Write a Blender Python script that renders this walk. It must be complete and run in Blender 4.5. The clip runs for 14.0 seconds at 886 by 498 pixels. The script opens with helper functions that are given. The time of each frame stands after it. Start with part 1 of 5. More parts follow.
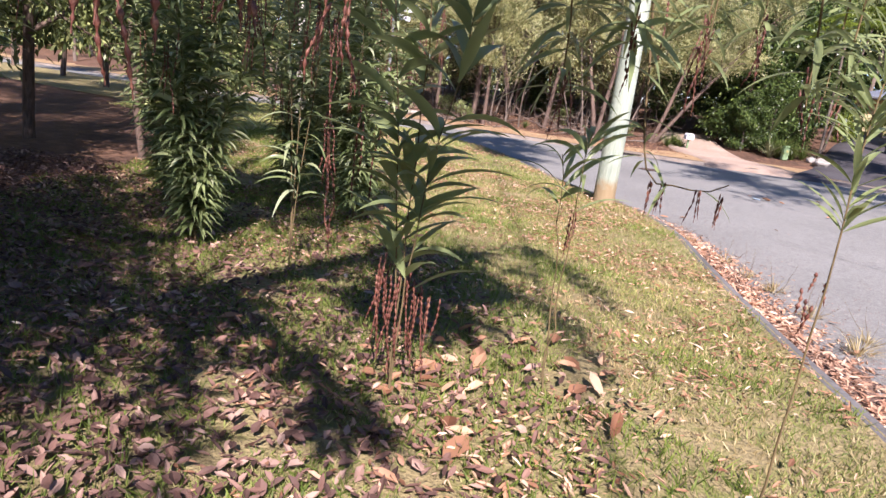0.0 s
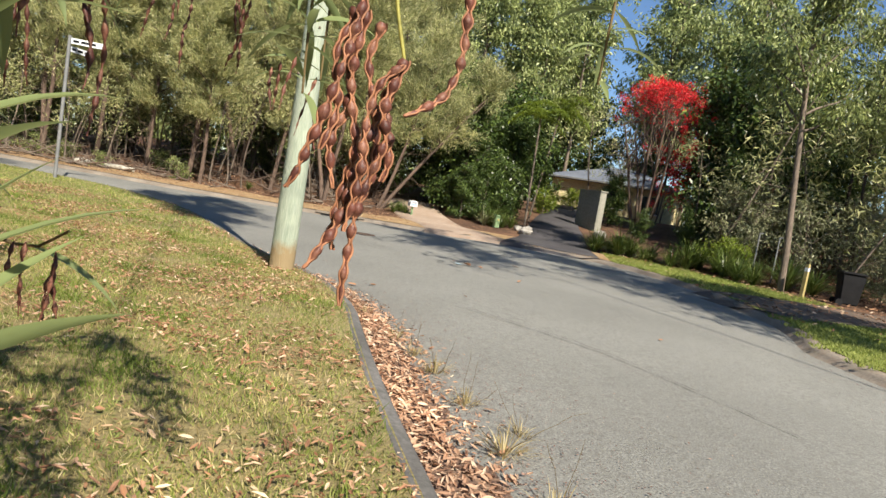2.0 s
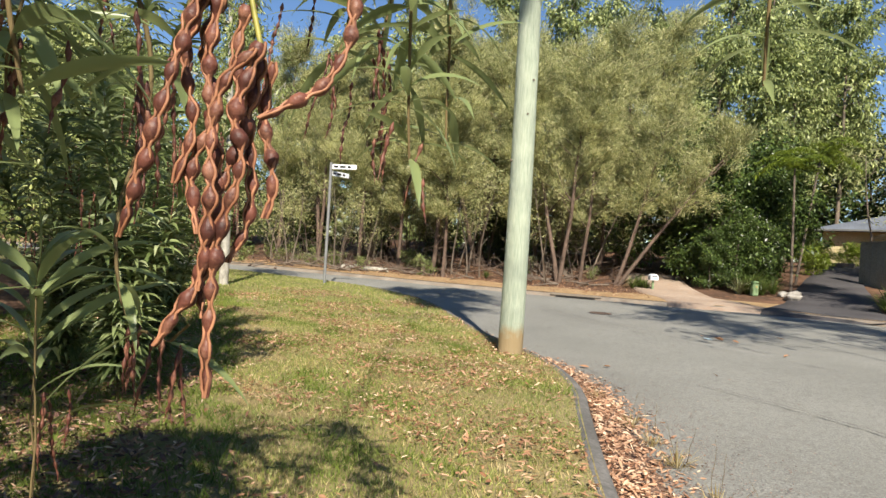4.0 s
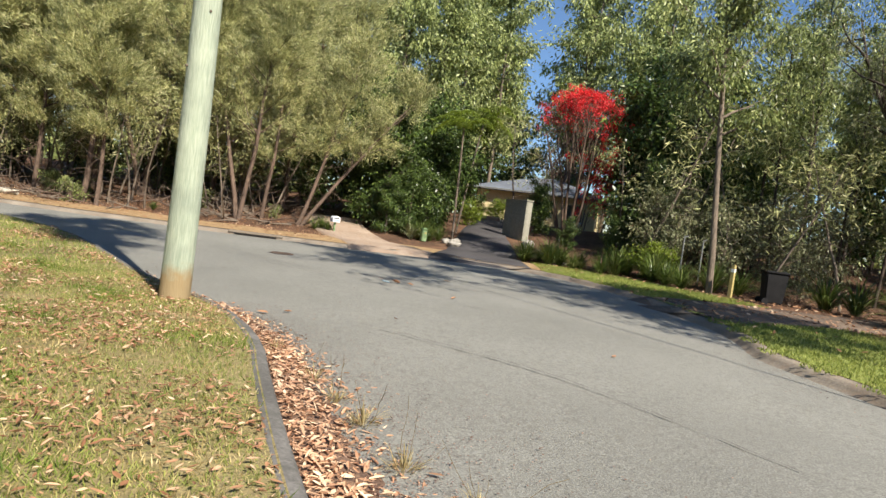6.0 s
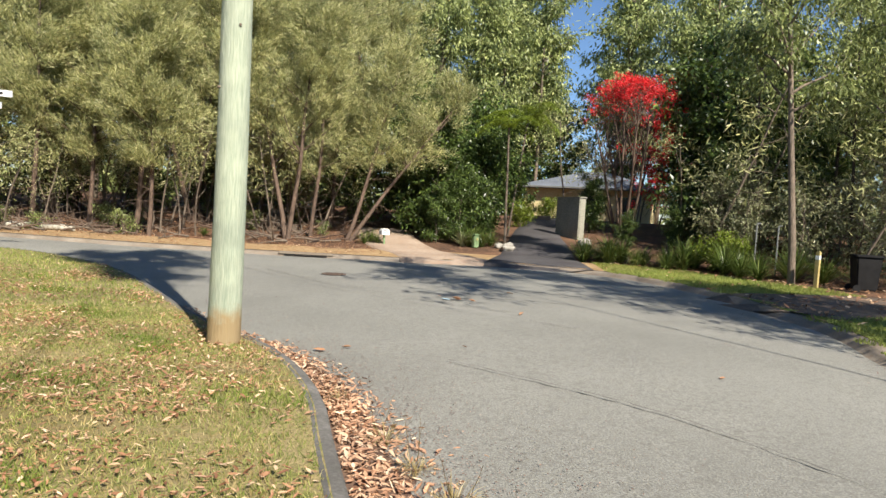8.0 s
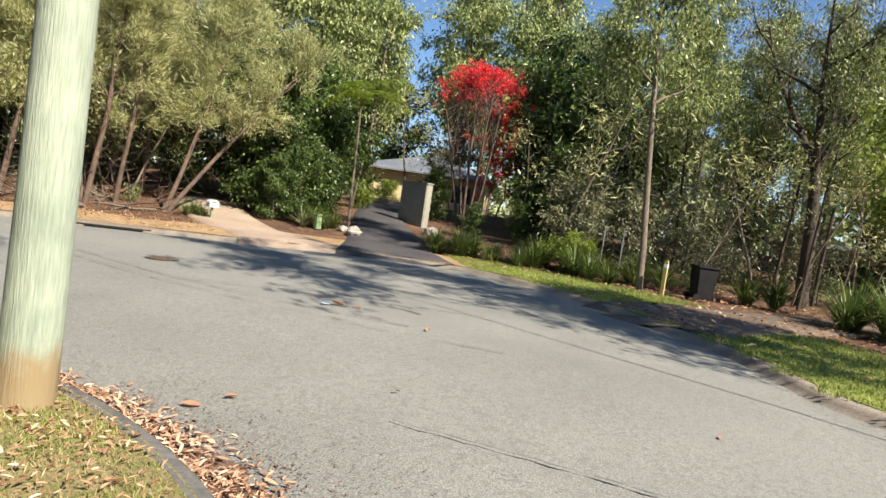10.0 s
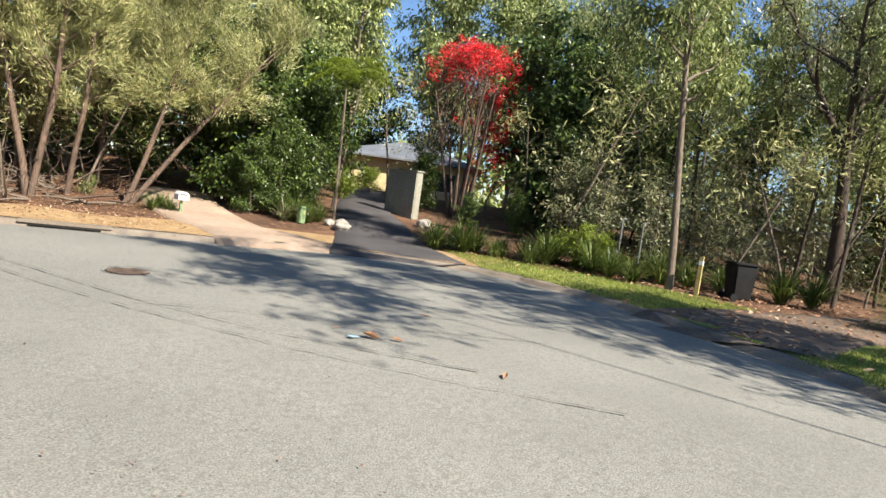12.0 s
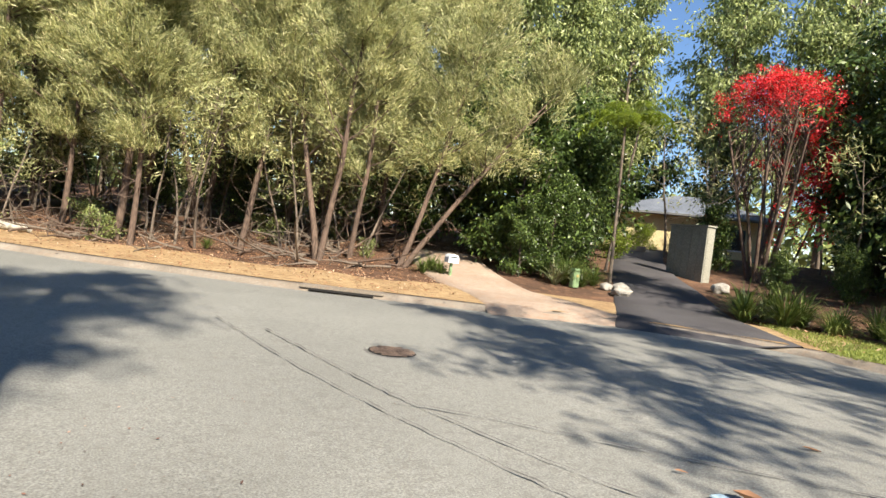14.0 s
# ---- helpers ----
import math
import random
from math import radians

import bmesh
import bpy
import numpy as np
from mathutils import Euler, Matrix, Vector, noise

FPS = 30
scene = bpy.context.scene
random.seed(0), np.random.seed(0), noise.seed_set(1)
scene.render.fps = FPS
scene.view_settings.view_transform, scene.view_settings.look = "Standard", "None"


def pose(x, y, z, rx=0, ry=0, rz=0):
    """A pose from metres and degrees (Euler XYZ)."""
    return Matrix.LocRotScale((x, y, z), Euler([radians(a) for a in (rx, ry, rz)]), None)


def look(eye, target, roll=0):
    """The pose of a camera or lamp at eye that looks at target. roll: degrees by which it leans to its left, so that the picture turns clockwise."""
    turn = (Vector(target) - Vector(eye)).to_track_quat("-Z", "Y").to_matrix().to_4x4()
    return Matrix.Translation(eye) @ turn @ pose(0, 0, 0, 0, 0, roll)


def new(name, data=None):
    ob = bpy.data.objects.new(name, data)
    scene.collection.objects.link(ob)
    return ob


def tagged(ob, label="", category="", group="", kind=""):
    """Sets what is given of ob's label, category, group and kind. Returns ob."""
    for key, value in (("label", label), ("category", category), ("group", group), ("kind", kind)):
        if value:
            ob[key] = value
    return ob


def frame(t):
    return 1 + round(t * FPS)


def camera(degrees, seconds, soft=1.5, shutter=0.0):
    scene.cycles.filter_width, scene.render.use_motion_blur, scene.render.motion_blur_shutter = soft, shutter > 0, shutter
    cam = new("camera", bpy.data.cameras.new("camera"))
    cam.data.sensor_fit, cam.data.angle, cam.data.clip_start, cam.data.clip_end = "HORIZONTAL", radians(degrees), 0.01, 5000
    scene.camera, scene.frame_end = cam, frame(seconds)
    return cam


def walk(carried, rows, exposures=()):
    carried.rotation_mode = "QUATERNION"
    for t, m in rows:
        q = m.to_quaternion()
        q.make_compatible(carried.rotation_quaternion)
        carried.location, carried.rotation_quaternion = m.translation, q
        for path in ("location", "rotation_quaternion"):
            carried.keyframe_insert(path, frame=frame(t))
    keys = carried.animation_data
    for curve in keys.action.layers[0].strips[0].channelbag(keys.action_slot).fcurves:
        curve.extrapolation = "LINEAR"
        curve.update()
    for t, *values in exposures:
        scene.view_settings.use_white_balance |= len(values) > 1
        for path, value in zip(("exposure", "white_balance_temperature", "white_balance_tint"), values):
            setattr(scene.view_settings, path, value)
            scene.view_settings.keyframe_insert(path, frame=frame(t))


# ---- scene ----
cam = camera(71.6, 14.0)
PATH = [
    (0, (2.931, 5.082, 1.442), (2.437, 8.040, 0.657), 6.8),
    (0.5, (3.311, 5.572, 1.424), (3.205, 8.584, 0.699), 7.4),
    (1, (3.694, 6.040, 1.367), (4.176, 9.064, 0.876), 8.0),
    (1.5, (3.954, 6.293, 1.344), (4.793, 9.254, 0.964), 8.3),
    (2, (4.024, 6.516, 1.375), (4.686, 9.531, 1.088), 9.6),
    (2.5, (4.115, 6.630, 1.390), (4.089, 9.718, 1.183), 5.5),
    (5, (4.265, 6.800, 1.349), (3.658, 9.854, 1.369), 3.4),
    (5.5, (4.251, 7.184, 1.350), (4.731, 10.239, 1.311), 4.6),
    (6, (4.254, 7.503, 1.297), (5.259, 10.426, 1.139), 7.7),
    (6.5, (4.290, 7.634, 1.328), (5.192, 10.594, 1.142), 6.9),
    (7, (4.311, 7.626, 1.423), (5.045, 10.628, 1.187), 3.4),
    (7.5, (4.328, 7.894, 1.421), (5.039, 10.906, 1.225), 2.9),
    (10, (3.808, 10.638, 1.477), (5.448, 13.263, 1.294), 8.3),
    (10.5, (3.881, 11.306, 1.493), (5.695, 13.797, 1.161), 8.5),
    (11, (3.940, 12.040, 1.462), (5.867, 14.434, 1.045), 7.6),
    (11.5, (3.976, 12.513, 1.460), (5.978, 14.840, 1.026), 7.4),
    (12, (4.032, 13.101, 1.483), (5.816, 15.626, 1.256), 7.9),
    (12.5, (4.286, 14.131, 1.381), (5.865, 16.799, 1.355), 9.4),
    (13, (4.454, 14.615, 1.320), (5.266, 17.604, 1.439), 8.0),
    (13.5, (4.392, 14.956, 1.342), (4.973, 18.000, 1.327), 7.5),
    (14, (4.482, 15.480, 1.418), (5.075, 18.521, 1.323), 6.8),
]
walk(cam, [(t, look(eye, target, roll)) for t, eye, target, roll in PATH],
     [(0, 1.38, 5900, 30), (0.5, 1.14, 6500, 12), (1.0, 0.99, 6500, 10), (1.5, 0.95, 6500, 10), (7.5, 0.99, 6500, 10), (10, 1.19, 6550, 10), (11.5, 1.29, 6550, 10), (12.5, 1.38, 6500, 10), (14, 1.34, 6600, 10)])

# ---- light ----
SUN_DIR = Vector((0.27, -0.96, 0.0)).normalized()
SUN_EL = radians(42)
world = bpy.data.worlds.new("sky")
scene.world = world
world.use_nodes = True
wn = world.node_tree
sky = wn.nodes.new("ShaderNodeTexSky")
sky.sky_type, sky.sun_disc = "NISHITA", False
sky.sun_elevation = SUN_EL
sky.sun_rotation = math.atan2(SUN_DIR.x, SUN_DIR.y)
sky.air_density, sky.dust_density, sky.ozone_density = 1.0, 0.0, 6.0
wn.links.new(sky.outputs[0], wn.nodes["Background"].inputs[0])
wn.nodes["Background"].inputs[1].default_value = 0.072
sun = new("sun", bpy.data.lights.new("sun", "SUN"))
sun.data.energy, sun.data.angle, sun.data.color = 5.0, radians(0.6), (1.0, 0.92, 0.79)
s_at = Vector((SUN_DIR.x * math.cos(SUN_EL), SUN_DIR.y * math.cos(SUN_EL), math.sin(SUN_EL))) * 60
sun.matrix_world = look(s_at, (0, 0, 0))


# ---- materials ----
def node_mat(name):
    m = bpy.data.materials.new(name)
    m.use_nodes = True
    nt = m.node_tree
    return m, nt, nt.nodes["Principled BSDF"]


def noise_fac(nt, scale, detail=6.0, rough=0.6, coords=None):
    tc = nt.nodes.new("ShaderNodeTexCoord")
    n = nt.nodes.new("ShaderNodeTexNoise")
    n.inputs["Scale"].default_value, n.inputs["Detail"].default_value = scale, detail
    n.inputs["Roughness"].default_value = rough
    nt.links.new(coords or tc.outputs["Object"], n.inputs["Vector"])
    return n.outputs["Fac"]


def ramp(nt, fac, stops):
    r = nt.nodes.new("ShaderNodeValToRGB")
    els = r.color_ramp.elements
    while len(els) < len(stops):
        els.new(0.5)
    for e, (p, c) in zip(els, stops):
        e.position, e.color = p, (*c, 1.0)
    nt.links.new(fac, r.inputs[0])
    return r.outputs["Color"]


def mixed(nt, a, b, fac, kind="MIX"):
    m = nt.nodes.new("ShaderNodeMix")
    m.data_type, m.blend_type = "RGBA", kind
    for sock, v in ((m.inputs[0], fac), (m.inputs[6], a), (m.inputs[7], b)):
        if isinstance(v, (int, float)):
            sock.default_value = v
        elif isinstance(v, tuple):
            sock.default_value = (*v, 1.0)
        else:
            nt.links.new(v, sock)
    return m.outputs[2]


def bumped(nt, b, height, strength, dist):
    n = nt.nodes.new("ShaderNodeBump")
    n.inputs["Strength"].default_value, n.inputs["Distance"].default_value = strength, dist
    nt.links.new(height, n.inputs["Height"])
    nt.links.new(n.outputs[0], b.inputs["Normal"])


def surface(name, dark, light, big=1.0, fine=30.0, rough=0.9, bump=0.4, dist=0.01, grit=None, grit_amount=0.3, spec=0.3, speckle=(0.55, 1.25)):
    """Two scales of noise between two colours, with fine relief."""
    m, nt, b = node_mat(name)
    f1, f2 = noise_fac(nt, big), noise_fac(nt, fine, 4.0)
    col = ramp(nt, f1, [(0.3, dark), (0.7, light)])
    spot = ramp(nt, f2, [(0.3, (speckle[0],) * 3), (0.7, (speckle[1],) * 3)])
    col = mixed(nt, col, spot, 0.7, "MULTIPLY")
    if grit:
        f3 = noise_fac(nt, fine * 0.21, 5.0, 0.7)
        g = ramp(nt, f3, [(0.5, (0, 0, 0)), (0.62, (1, 1, 1))])
        sep = nt.nodes.new("ShaderNodeMath")
        sep.operation = "MULTIPLY"
        nt.links.new(g, sep.inputs[0])
        sep.inputs[1].default_value = grit_amount
        col = mixed(nt, col, grit, sep.outputs[0])
    nt.links.new(col, b.inputs["Base Color"])
    b.inputs["Roughness"].default_value = rough
    b.inputs["Specular IOR Level"].default_value = spec
    bumped(nt, b, f2, bump, dist)
    return m


def foliage(name, dark, light, translucent=0.35, rough=0.5, tint=None):
    """Leaves: each one its own shade, with light through the blade."""
    m, nt, b = node_mat(name)
    g = nt.nodes.new("ShaderNodeNewGeometry")
    col = ramp(nt, g.outputs["Random Per Island"], [(0.0, dark), (0.75, light), (1.0, tint or light)])
    big = ramp(nt, noise_fac(nt, 0.7, 3.0), [(0.3, (0.7, 0.72, 0.7)), (0.7, (1.2, 1.15, 1.0))])
    col = mixed(nt, col, big, 0.8, "MULTIPLY")
    nt.links.new(col, b.inputs["Base Color"])
    b.inputs["Roughness"].default_value = rough
    b.inputs["Specular IOR Level"].default_value = 0.35
    tr = nt.nodes.new("ShaderNodeBsdfTranslucent")
    nt.links.new(col, tr.inputs["Color"])
    mx = nt.nodes.new("ShaderNodeMixShader")
    mx.inputs[0].default_value = translucent
    out = nt.nodes["Material Output"]
    nt.links.new(b.outputs[0], mx.inputs[1])
    nt.links.new(tr.outputs[0], mx.inputs[2])
    nt.links.new(mx.outputs[0], out.inputs["Surface"])
    return m


def bark(name, dark, light, stretch=6.0):
    m, nt, b = node_mat(name)
    tc = nt.nodes.new("ShaderNodeTexCoord")
    mp = nt.nodes.new("ShaderNodeMapping")
    mp.inputs["Scale"].default_value = (stretch, stretch, 1.0)
    nt.links.new(tc.outputs["Object"], mp.inputs[0])
    f1 = noise_fac(nt, 5.0, 6.0, 0.65, mp.outputs[0])
    f2 = noise_fac(nt, 1.3, 3.0)
    col = mixed(nt, ramp(nt, f1, [(0.3, dark), (0.7, light)]), ramp(nt, f2, [(0.3, (0.6, 0.6, 0.6)), (0.7, (1.2, 1.15, 1.1))]), 0.8, "MULTIPLY")
    nt.links.new(col, b.inputs["Base Color"])
    b.inputs["Roughness"].default_value = 0.9
    b.inputs["Specular IOR Level"].default_value = 0.2
    bumped(nt, b, f1, 0.6, 0.02)
    return m


M_ROAD = surface("asphalt", (0.195, 0.193, 0.172), (0.255, 0.252, 0.225), 0.35, 70.0, 0.85, 0.8, 0.008, (0.14, 0.13, 0.115), 0.45, 0.3, (0.35, 1.5))
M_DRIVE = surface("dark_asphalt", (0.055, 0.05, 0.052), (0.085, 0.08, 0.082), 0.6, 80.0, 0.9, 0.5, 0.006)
M_SIDE = surface("leafy_gravel", (0.10, 0.075, 0.06), (0.17, 0.13, 0.10), 0.9, 25.0, 0.95, 0.8, 0.02, (0.24, 0.16, 0.10), 0.5)
M_KERB = surface("kerb_concrete", (0.085, 0.08, 0.074), (0.19, 0.18, 0.167), 1.6, 40.0, 0.9, 0.5, 0.006, (0.08, 0.08, 0.07), 0.5)
M_KERB_PALE = surface("pale_concrete", (0.16, 0.13, 0.10), (0.29, 0.25, 0.20), 1.0, 40.0, 0.9, 0.4, 0.006, (0.22, 0.15, 0.10), 0.4)
M_LAWN = surface("lawn", (0.20, 0.16, 0.07), (0.34, 0.275, 0.135), 0.6, 40.0, 1.0, 0.9, 0.03, (0.14, 0.16, 0.035), 0.75)
M_GRASS_FAR = surface("far_grass", (0.13, 0.17, 0.03), (0.26, 0.29, 0.06), 0.6, 30.0, 1.0, 0.9, 0.03, (0.24, 0.18, 0.08), 0.5)
M_DIRT = surface("orange_dirt", (0.29, 0.185, 0.09), (0.43, 0.30, 0.155), 0.9, 22.0, 1.0, 0.8, 0.02, (0.16, 0.095, 0.05), 0.7)
M_SOIL = surface("leafy_soil", (0.06, 0.035, 0.022), (0.16, 0.085, 0.05), 0.5, 14.0, 1.0, 0.9, 0.04, (0.22, 0.12, 0.065), 0.6)
M_CONC = surface("driveway_concrete", (0.31, 0.235, 0.175), (0.44, 0.345, 0.265), 0.6, 30.0, 0.9, 0.3, 0.005, (0.30, 0.17, 0.10), 0.5)
M_GUTTER = surface("gutter_dirt", (0.10, 0.062, 0.045), (0.20, 0.125, 0.088), 3.0, 60.0, 1.0, 0.9, 0.012, (0.30, 0.19, 0.12), 0.6)
M_POLE = bark("treated_pole_wood", (0.27, 0.33, 0.255), (0.45, 0.50, 0.40), 14.0)


def stained_foot(m, height, stain):
    """Soil splashed up a post: a brown stain with a ragged upper edge."""
    nt = m.node_tree
    b = nt.nodes["Principled BSDF"]
    tc = nt.nodes.new("ShaderNodeTexCoord")
    sep = nt.nodes.new("ShaderNodeSeparateXYZ")
    nt.links.new(tc.outputs["Object"], sep.inputs[0])
    add = nt.nodes.new("ShaderNodeMath")
    add.operation = "MULTIPLY_ADD"
    nt.links.new(noise_fac(nt, 9.0, 5.0), add.inputs[0])
    add.inputs[1].default_value = 0.35
    nt.links.new(sep.outputs["Z"], add.inputs[2])
    r = nt.nodes.new("ShaderNodeMapRange")
    r.inputs["From Min"].default_value, r.inputs["From Max"].default_value = height + 0.08, height + 0.26
    r.inputs["To Min"].default_value, r.inputs["To Max"].default_value = 0.85, 0.0
    nt.links.new(add.outputs[0], r.inputs["Value"])
    old = b.inputs["Base Color"].links[0].from_socket
    nt.links.new(mixed(nt, old, stain, r.outputs[0]), b.inputs["Base Color"])


stained_foot(M_POLE, 0.34, (0.27, 0.18, 0.085))
M_BARK_BROWN = bark("brown_bark", (0.06, 0.043, 0.033), (0.21, 0.15, 0.115))
M_BARK_GREY = bark("grey_bark", (0.09, 0.075, 0.06), (0.26, 0.21, 0.165))
M_BARK_DARK = bark("dark_bark", (0.035, 0.028, 0.022), (0.11, 0.085, 0.07))
M_BARK_PALE = bark("pale_bark", (0.19, 0.18, 0.15), (0.56, 0.54, 0.47), 2.0)
M_SHEOAK = foliage("sheoak_needles", (0.13, 0.15, 0.055), (0.46, 0.47, 0.21), 0.26, 0.6, (0.68, 0.63, 0.38))
M_BROAD = foliage("dark_glossy_leaves", (0.024, 0.042, 0.011), (0.08, 0.125, 0.032), 0.14, 0.34, (0.17, 0.235, 0.055))
M_GUM = foliage("gum_leaves", (0.055, 0.08, 0.026), (0.27, 0.32, 0.11), 0.3, 0.38, (0.50, 0.54, 0.24))
# gum leaves made paler for the far trees: haze put into the colour
M_FARLEAF = foliage("haze_paled_gum_leaves", (0.085, 0.115, 0.045), (0.36, 0.42, 0.16), 0.33, 0.42, (0.56, 0.60, 0.29))
M_GREYLEAF = foliage("grey_green_leaves", (0.10, 0.115, 0.055), (0.29, 0.30, 0.17), 0.2, 0.45)
M_LIME = foliage("lime_leaves", (0.13, 0.19, 0.02), (0.27, 0.34, 0.05), 0.4, 0.4)
M_RED = foliage("red_blossom", (0.55, 0.015, 0.018), (0.82, 0.045, 0.05), 0.35, 0.5, (0.85, 0.10, 0.13))
M_STRAP = foliage("strap_leaves", (0.05, 0.085, 0.018), (0.13, 0.18, 0.045), 0.3, 0.35, (0.22, 0.24, 0.08))
M_ACACIA = foliage("acacia_phyllodes", (0.12, 0.165, 0.06), (0.29, 0.35, 0.16), 0.38, 0.3, (0.48, 0.53, 0.33))
M_POD = surface("seed_pods", (0.05, 0.018, 0.014), (0.17, 0.06, 0.04), 45.0, 160.0, 0.5, 0.5, 0.002, (0.42, 0.21, 0.13), 0.4)
M_POD_EDGE = surface("pod_margins", (0.22, 0.09, 0.045), (0.44, 0.21, 0.115), 45.0, 160.0, 0.55, 0.3, 0.001)
M_STALK = surface("yellow_stalk", (0.20, 0.19, 0.04), (0.33, 0.30, 0.07), 20.0, 120.0, 0.5, 0.2, 0.001)
M_TWIG = bark("twig_bark", (0.10, 0.07, 0.035), (0.22, 0.17, 0.08))
M_LEAF_DRY = foliage("dry_leaves", (0.17, 0.075, 0.04), (0.44, 0.245, 0.145), 0.15, 0.7, (0.66, 0.50, 0.36))
M_LEAF_PALE = foliage("bleached_leaves", (0.30, 0.155, 0.095), (0.58, 0.375, 0.26), 0.15, 0.7, (0.76, 0.60, 0.46))
M_LEAF_DARK = foliage("dark_brown_leaves", (0.065, 0.036, 0.03), (0.21, 0.115, 0.09), 0.1, 0.7, (0.44, 0.30, 0.24))
M_BLADE = foliage("grass_blades", (0.15, 0.215, 0.045), (0.35, 0.38, 0.115), 0.38, 0.6, (0.58, 0.50, 0.27))
M_TUFT = foliage("dry_grass_tufts", (0.24, 0.19, 0.08), (0.50, 0.40, 0.20), 0.3, 0.7, (0.64, 0.55, 0.34))
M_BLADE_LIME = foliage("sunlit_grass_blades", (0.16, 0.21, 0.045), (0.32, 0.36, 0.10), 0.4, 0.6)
# for green patches and the shaded lawn; a darker green with shade in it
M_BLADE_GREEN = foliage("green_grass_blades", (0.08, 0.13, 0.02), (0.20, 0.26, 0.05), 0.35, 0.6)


# ---- building helpers ----
class Acc:
    """Collects vertices and faces for one mesh."""

    def __init__(self):
        self.v, self.f, self.n = [], [], 0

    def add(self, verts, faces):
        verts, faces = np.asarray(verts, float), np.asarray(faces, int)
        self.v.append(verts)
        self.f.append(faces + self.n)
        self.n += len(verts)

    def mesh(self, name, material, smooth=True):
        me = bpy.data.meshes.new(name)
        v = np.concatenate(self.v)
        tri = [f for f in self.f if f.shape[1] == 3]
        quad = [f for f in self.f if f.shape[1] == 4]
        loops = np.concatenate([f.ravel() for f in tri + quad])
        sizes = np.concatenate([np.full(len(f), f.shape[1]) for f in tri + quad])
        starts = np.concatenate([[0], np.cumsum(sizes)[:-1]])
        me.vertices.add(len(v))
        me.vertices.foreach_set("co", v.ravel())
        me.loops.add(len(loops))
        me.loops.foreach_set("vertex_index", loops.astype(np.int32))
        me.polygons.add(len(sizes))
        me.polygons.foreach_set("loop_start", starts.astype(np.int32))
        me.polygons.foreach_set("use_smooth", np.full(len(sizes), smooth))
        me.update(calc_edges=True)
        me.materials.append(material)
        return me


def unit(a):
    a = np.asarray(a, float)
    return a / np.maximum(np.linalg.norm(a, axis=-1, keepdims=True), 1e-9)


def tube(acc, pts, radii, sides=7, cap=True):
    pts, radii = np.asarray(pts, float), np.asarray(radii, float)
    tang = unit(np.gradient(pts, axis=0))
    ref = np.array([1.0, 0.0, 0.0]) if abs(tang[0][0]) < 0.8 else np.array([0.0, 1.0, 0.0])
    u = unit(np.cross(tang, ref))
    w = np.cross(tang, u)
    ang = np.linspace(0, 2 * math.pi, sides, endpoint=False)
    ring = pts[:, None] + radii[:, None, None] * (np.cos(ang)[None, :, None] * u[:, None] + np.sin(ang)[None, :, None] * w[:, None])
    n, k = len(pts), sides
    i, j = np.meshgrid(np.arange(n - 1), np.arange(k), indexing="ij")
    a, b = i * k + j, i * k + (j + 1) % k
    acc.add(ring.reshape(-1, 3), np.stack([a, b, b + k, a + k], -1).reshape(-1, 4))
    if cap:
        for row, pt in ((0, pts[0]), (n - 1, pts[-1])):
            base = acc.n
            acc.add(np.vstack([ring[row], pt]), [[c, (c + 1) % k, k] for c in range(k)])


def blades(acc, P, D, N, L, W, belly=0.45):
    """Leaf blades: a folded four-sided blade each, from P along D."""
    P, D = np.asarray(P, float), unit(D)
    S = unit(np.cross(D, N))
    L, W = np.broadcast_to(L, len(P))[:, None], np.broadcast_to(W, len(P))[:, None]
    mid = P + D * L * belly
    v = np.stack([P, mid + S * W / 2, P + D * L, mid - S * W / 2], 1).reshape(-1, 3)
    acc.add(v, np.arange(len(v)).reshape(-1, 4))


def straps(acc, P, D, L, W, droop, steps=4, belly=0.3):
    """Long curved blades that bend down under their weight."""
    P, D = np.asarray(P, float), unit(D)
    n = len(P)
    L, W = np.broadcast_to(L, n), np.broadcast_to(W, n)
    S = unit(np.cross(D, np.array([0, 0, 1.0])) + 1e-6)
    rows = []
    pos, d = P.copy(), D.copy()
    for i in range(steps + 1):
        f = i / steps
        w = W * (math.sin(math.pi * min(1.0, 0.08 + f * 0.92) ** belly) if belly != 1 else math.sin(math.pi * (0.06 + 0.94 * f)))
        rows += [pos - S * w[:, None] / 2, pos + S * w[:, None] / 2]
        pos = pos + d * (L / steps)[:, None]
        d = unit(d + np.array([0, 0, -1.0]) * np.broadcast_to(droop, n)[:, None] / steps)
    v = np.stack(rows, 1).reshape(-1, 3)
    k = 2 * (steps + 1)
    f = np.array([[2 * i, 2 * i + 1, 2 * i + 3, 2 * i + 2] for i in range(steps)])
    acc.add(v, (np.arange(n)[:, None, None] * k + f[None]).reshape(-1, 4))


def part(name, me, parent, label=""):
    ob = new(name, me)
    ob.parent = parent
    if label:
        ob["label"] = label
    return ob


def thing(name, at, label, category, group="", rz=0.0, scale=1.0):
    ob = new(name)
    ob.empty_display_size = 0.2
    ob.matrix_world = pose(*at, 0, 0, rz) @ Matrix.Scale(scale, 4)
    return tagged(ob, label, category, group)


def bm_mesh(name, bm, material, smooth=False):
    me = bpy.data.meshes.new(name)
    bm.to_mesh(me)
    bm.free()
    me.materials.append(material)
    if smooth:
        me.polygons.foreach_set("use_smooth", [True] * len(me.polygons))
    return me


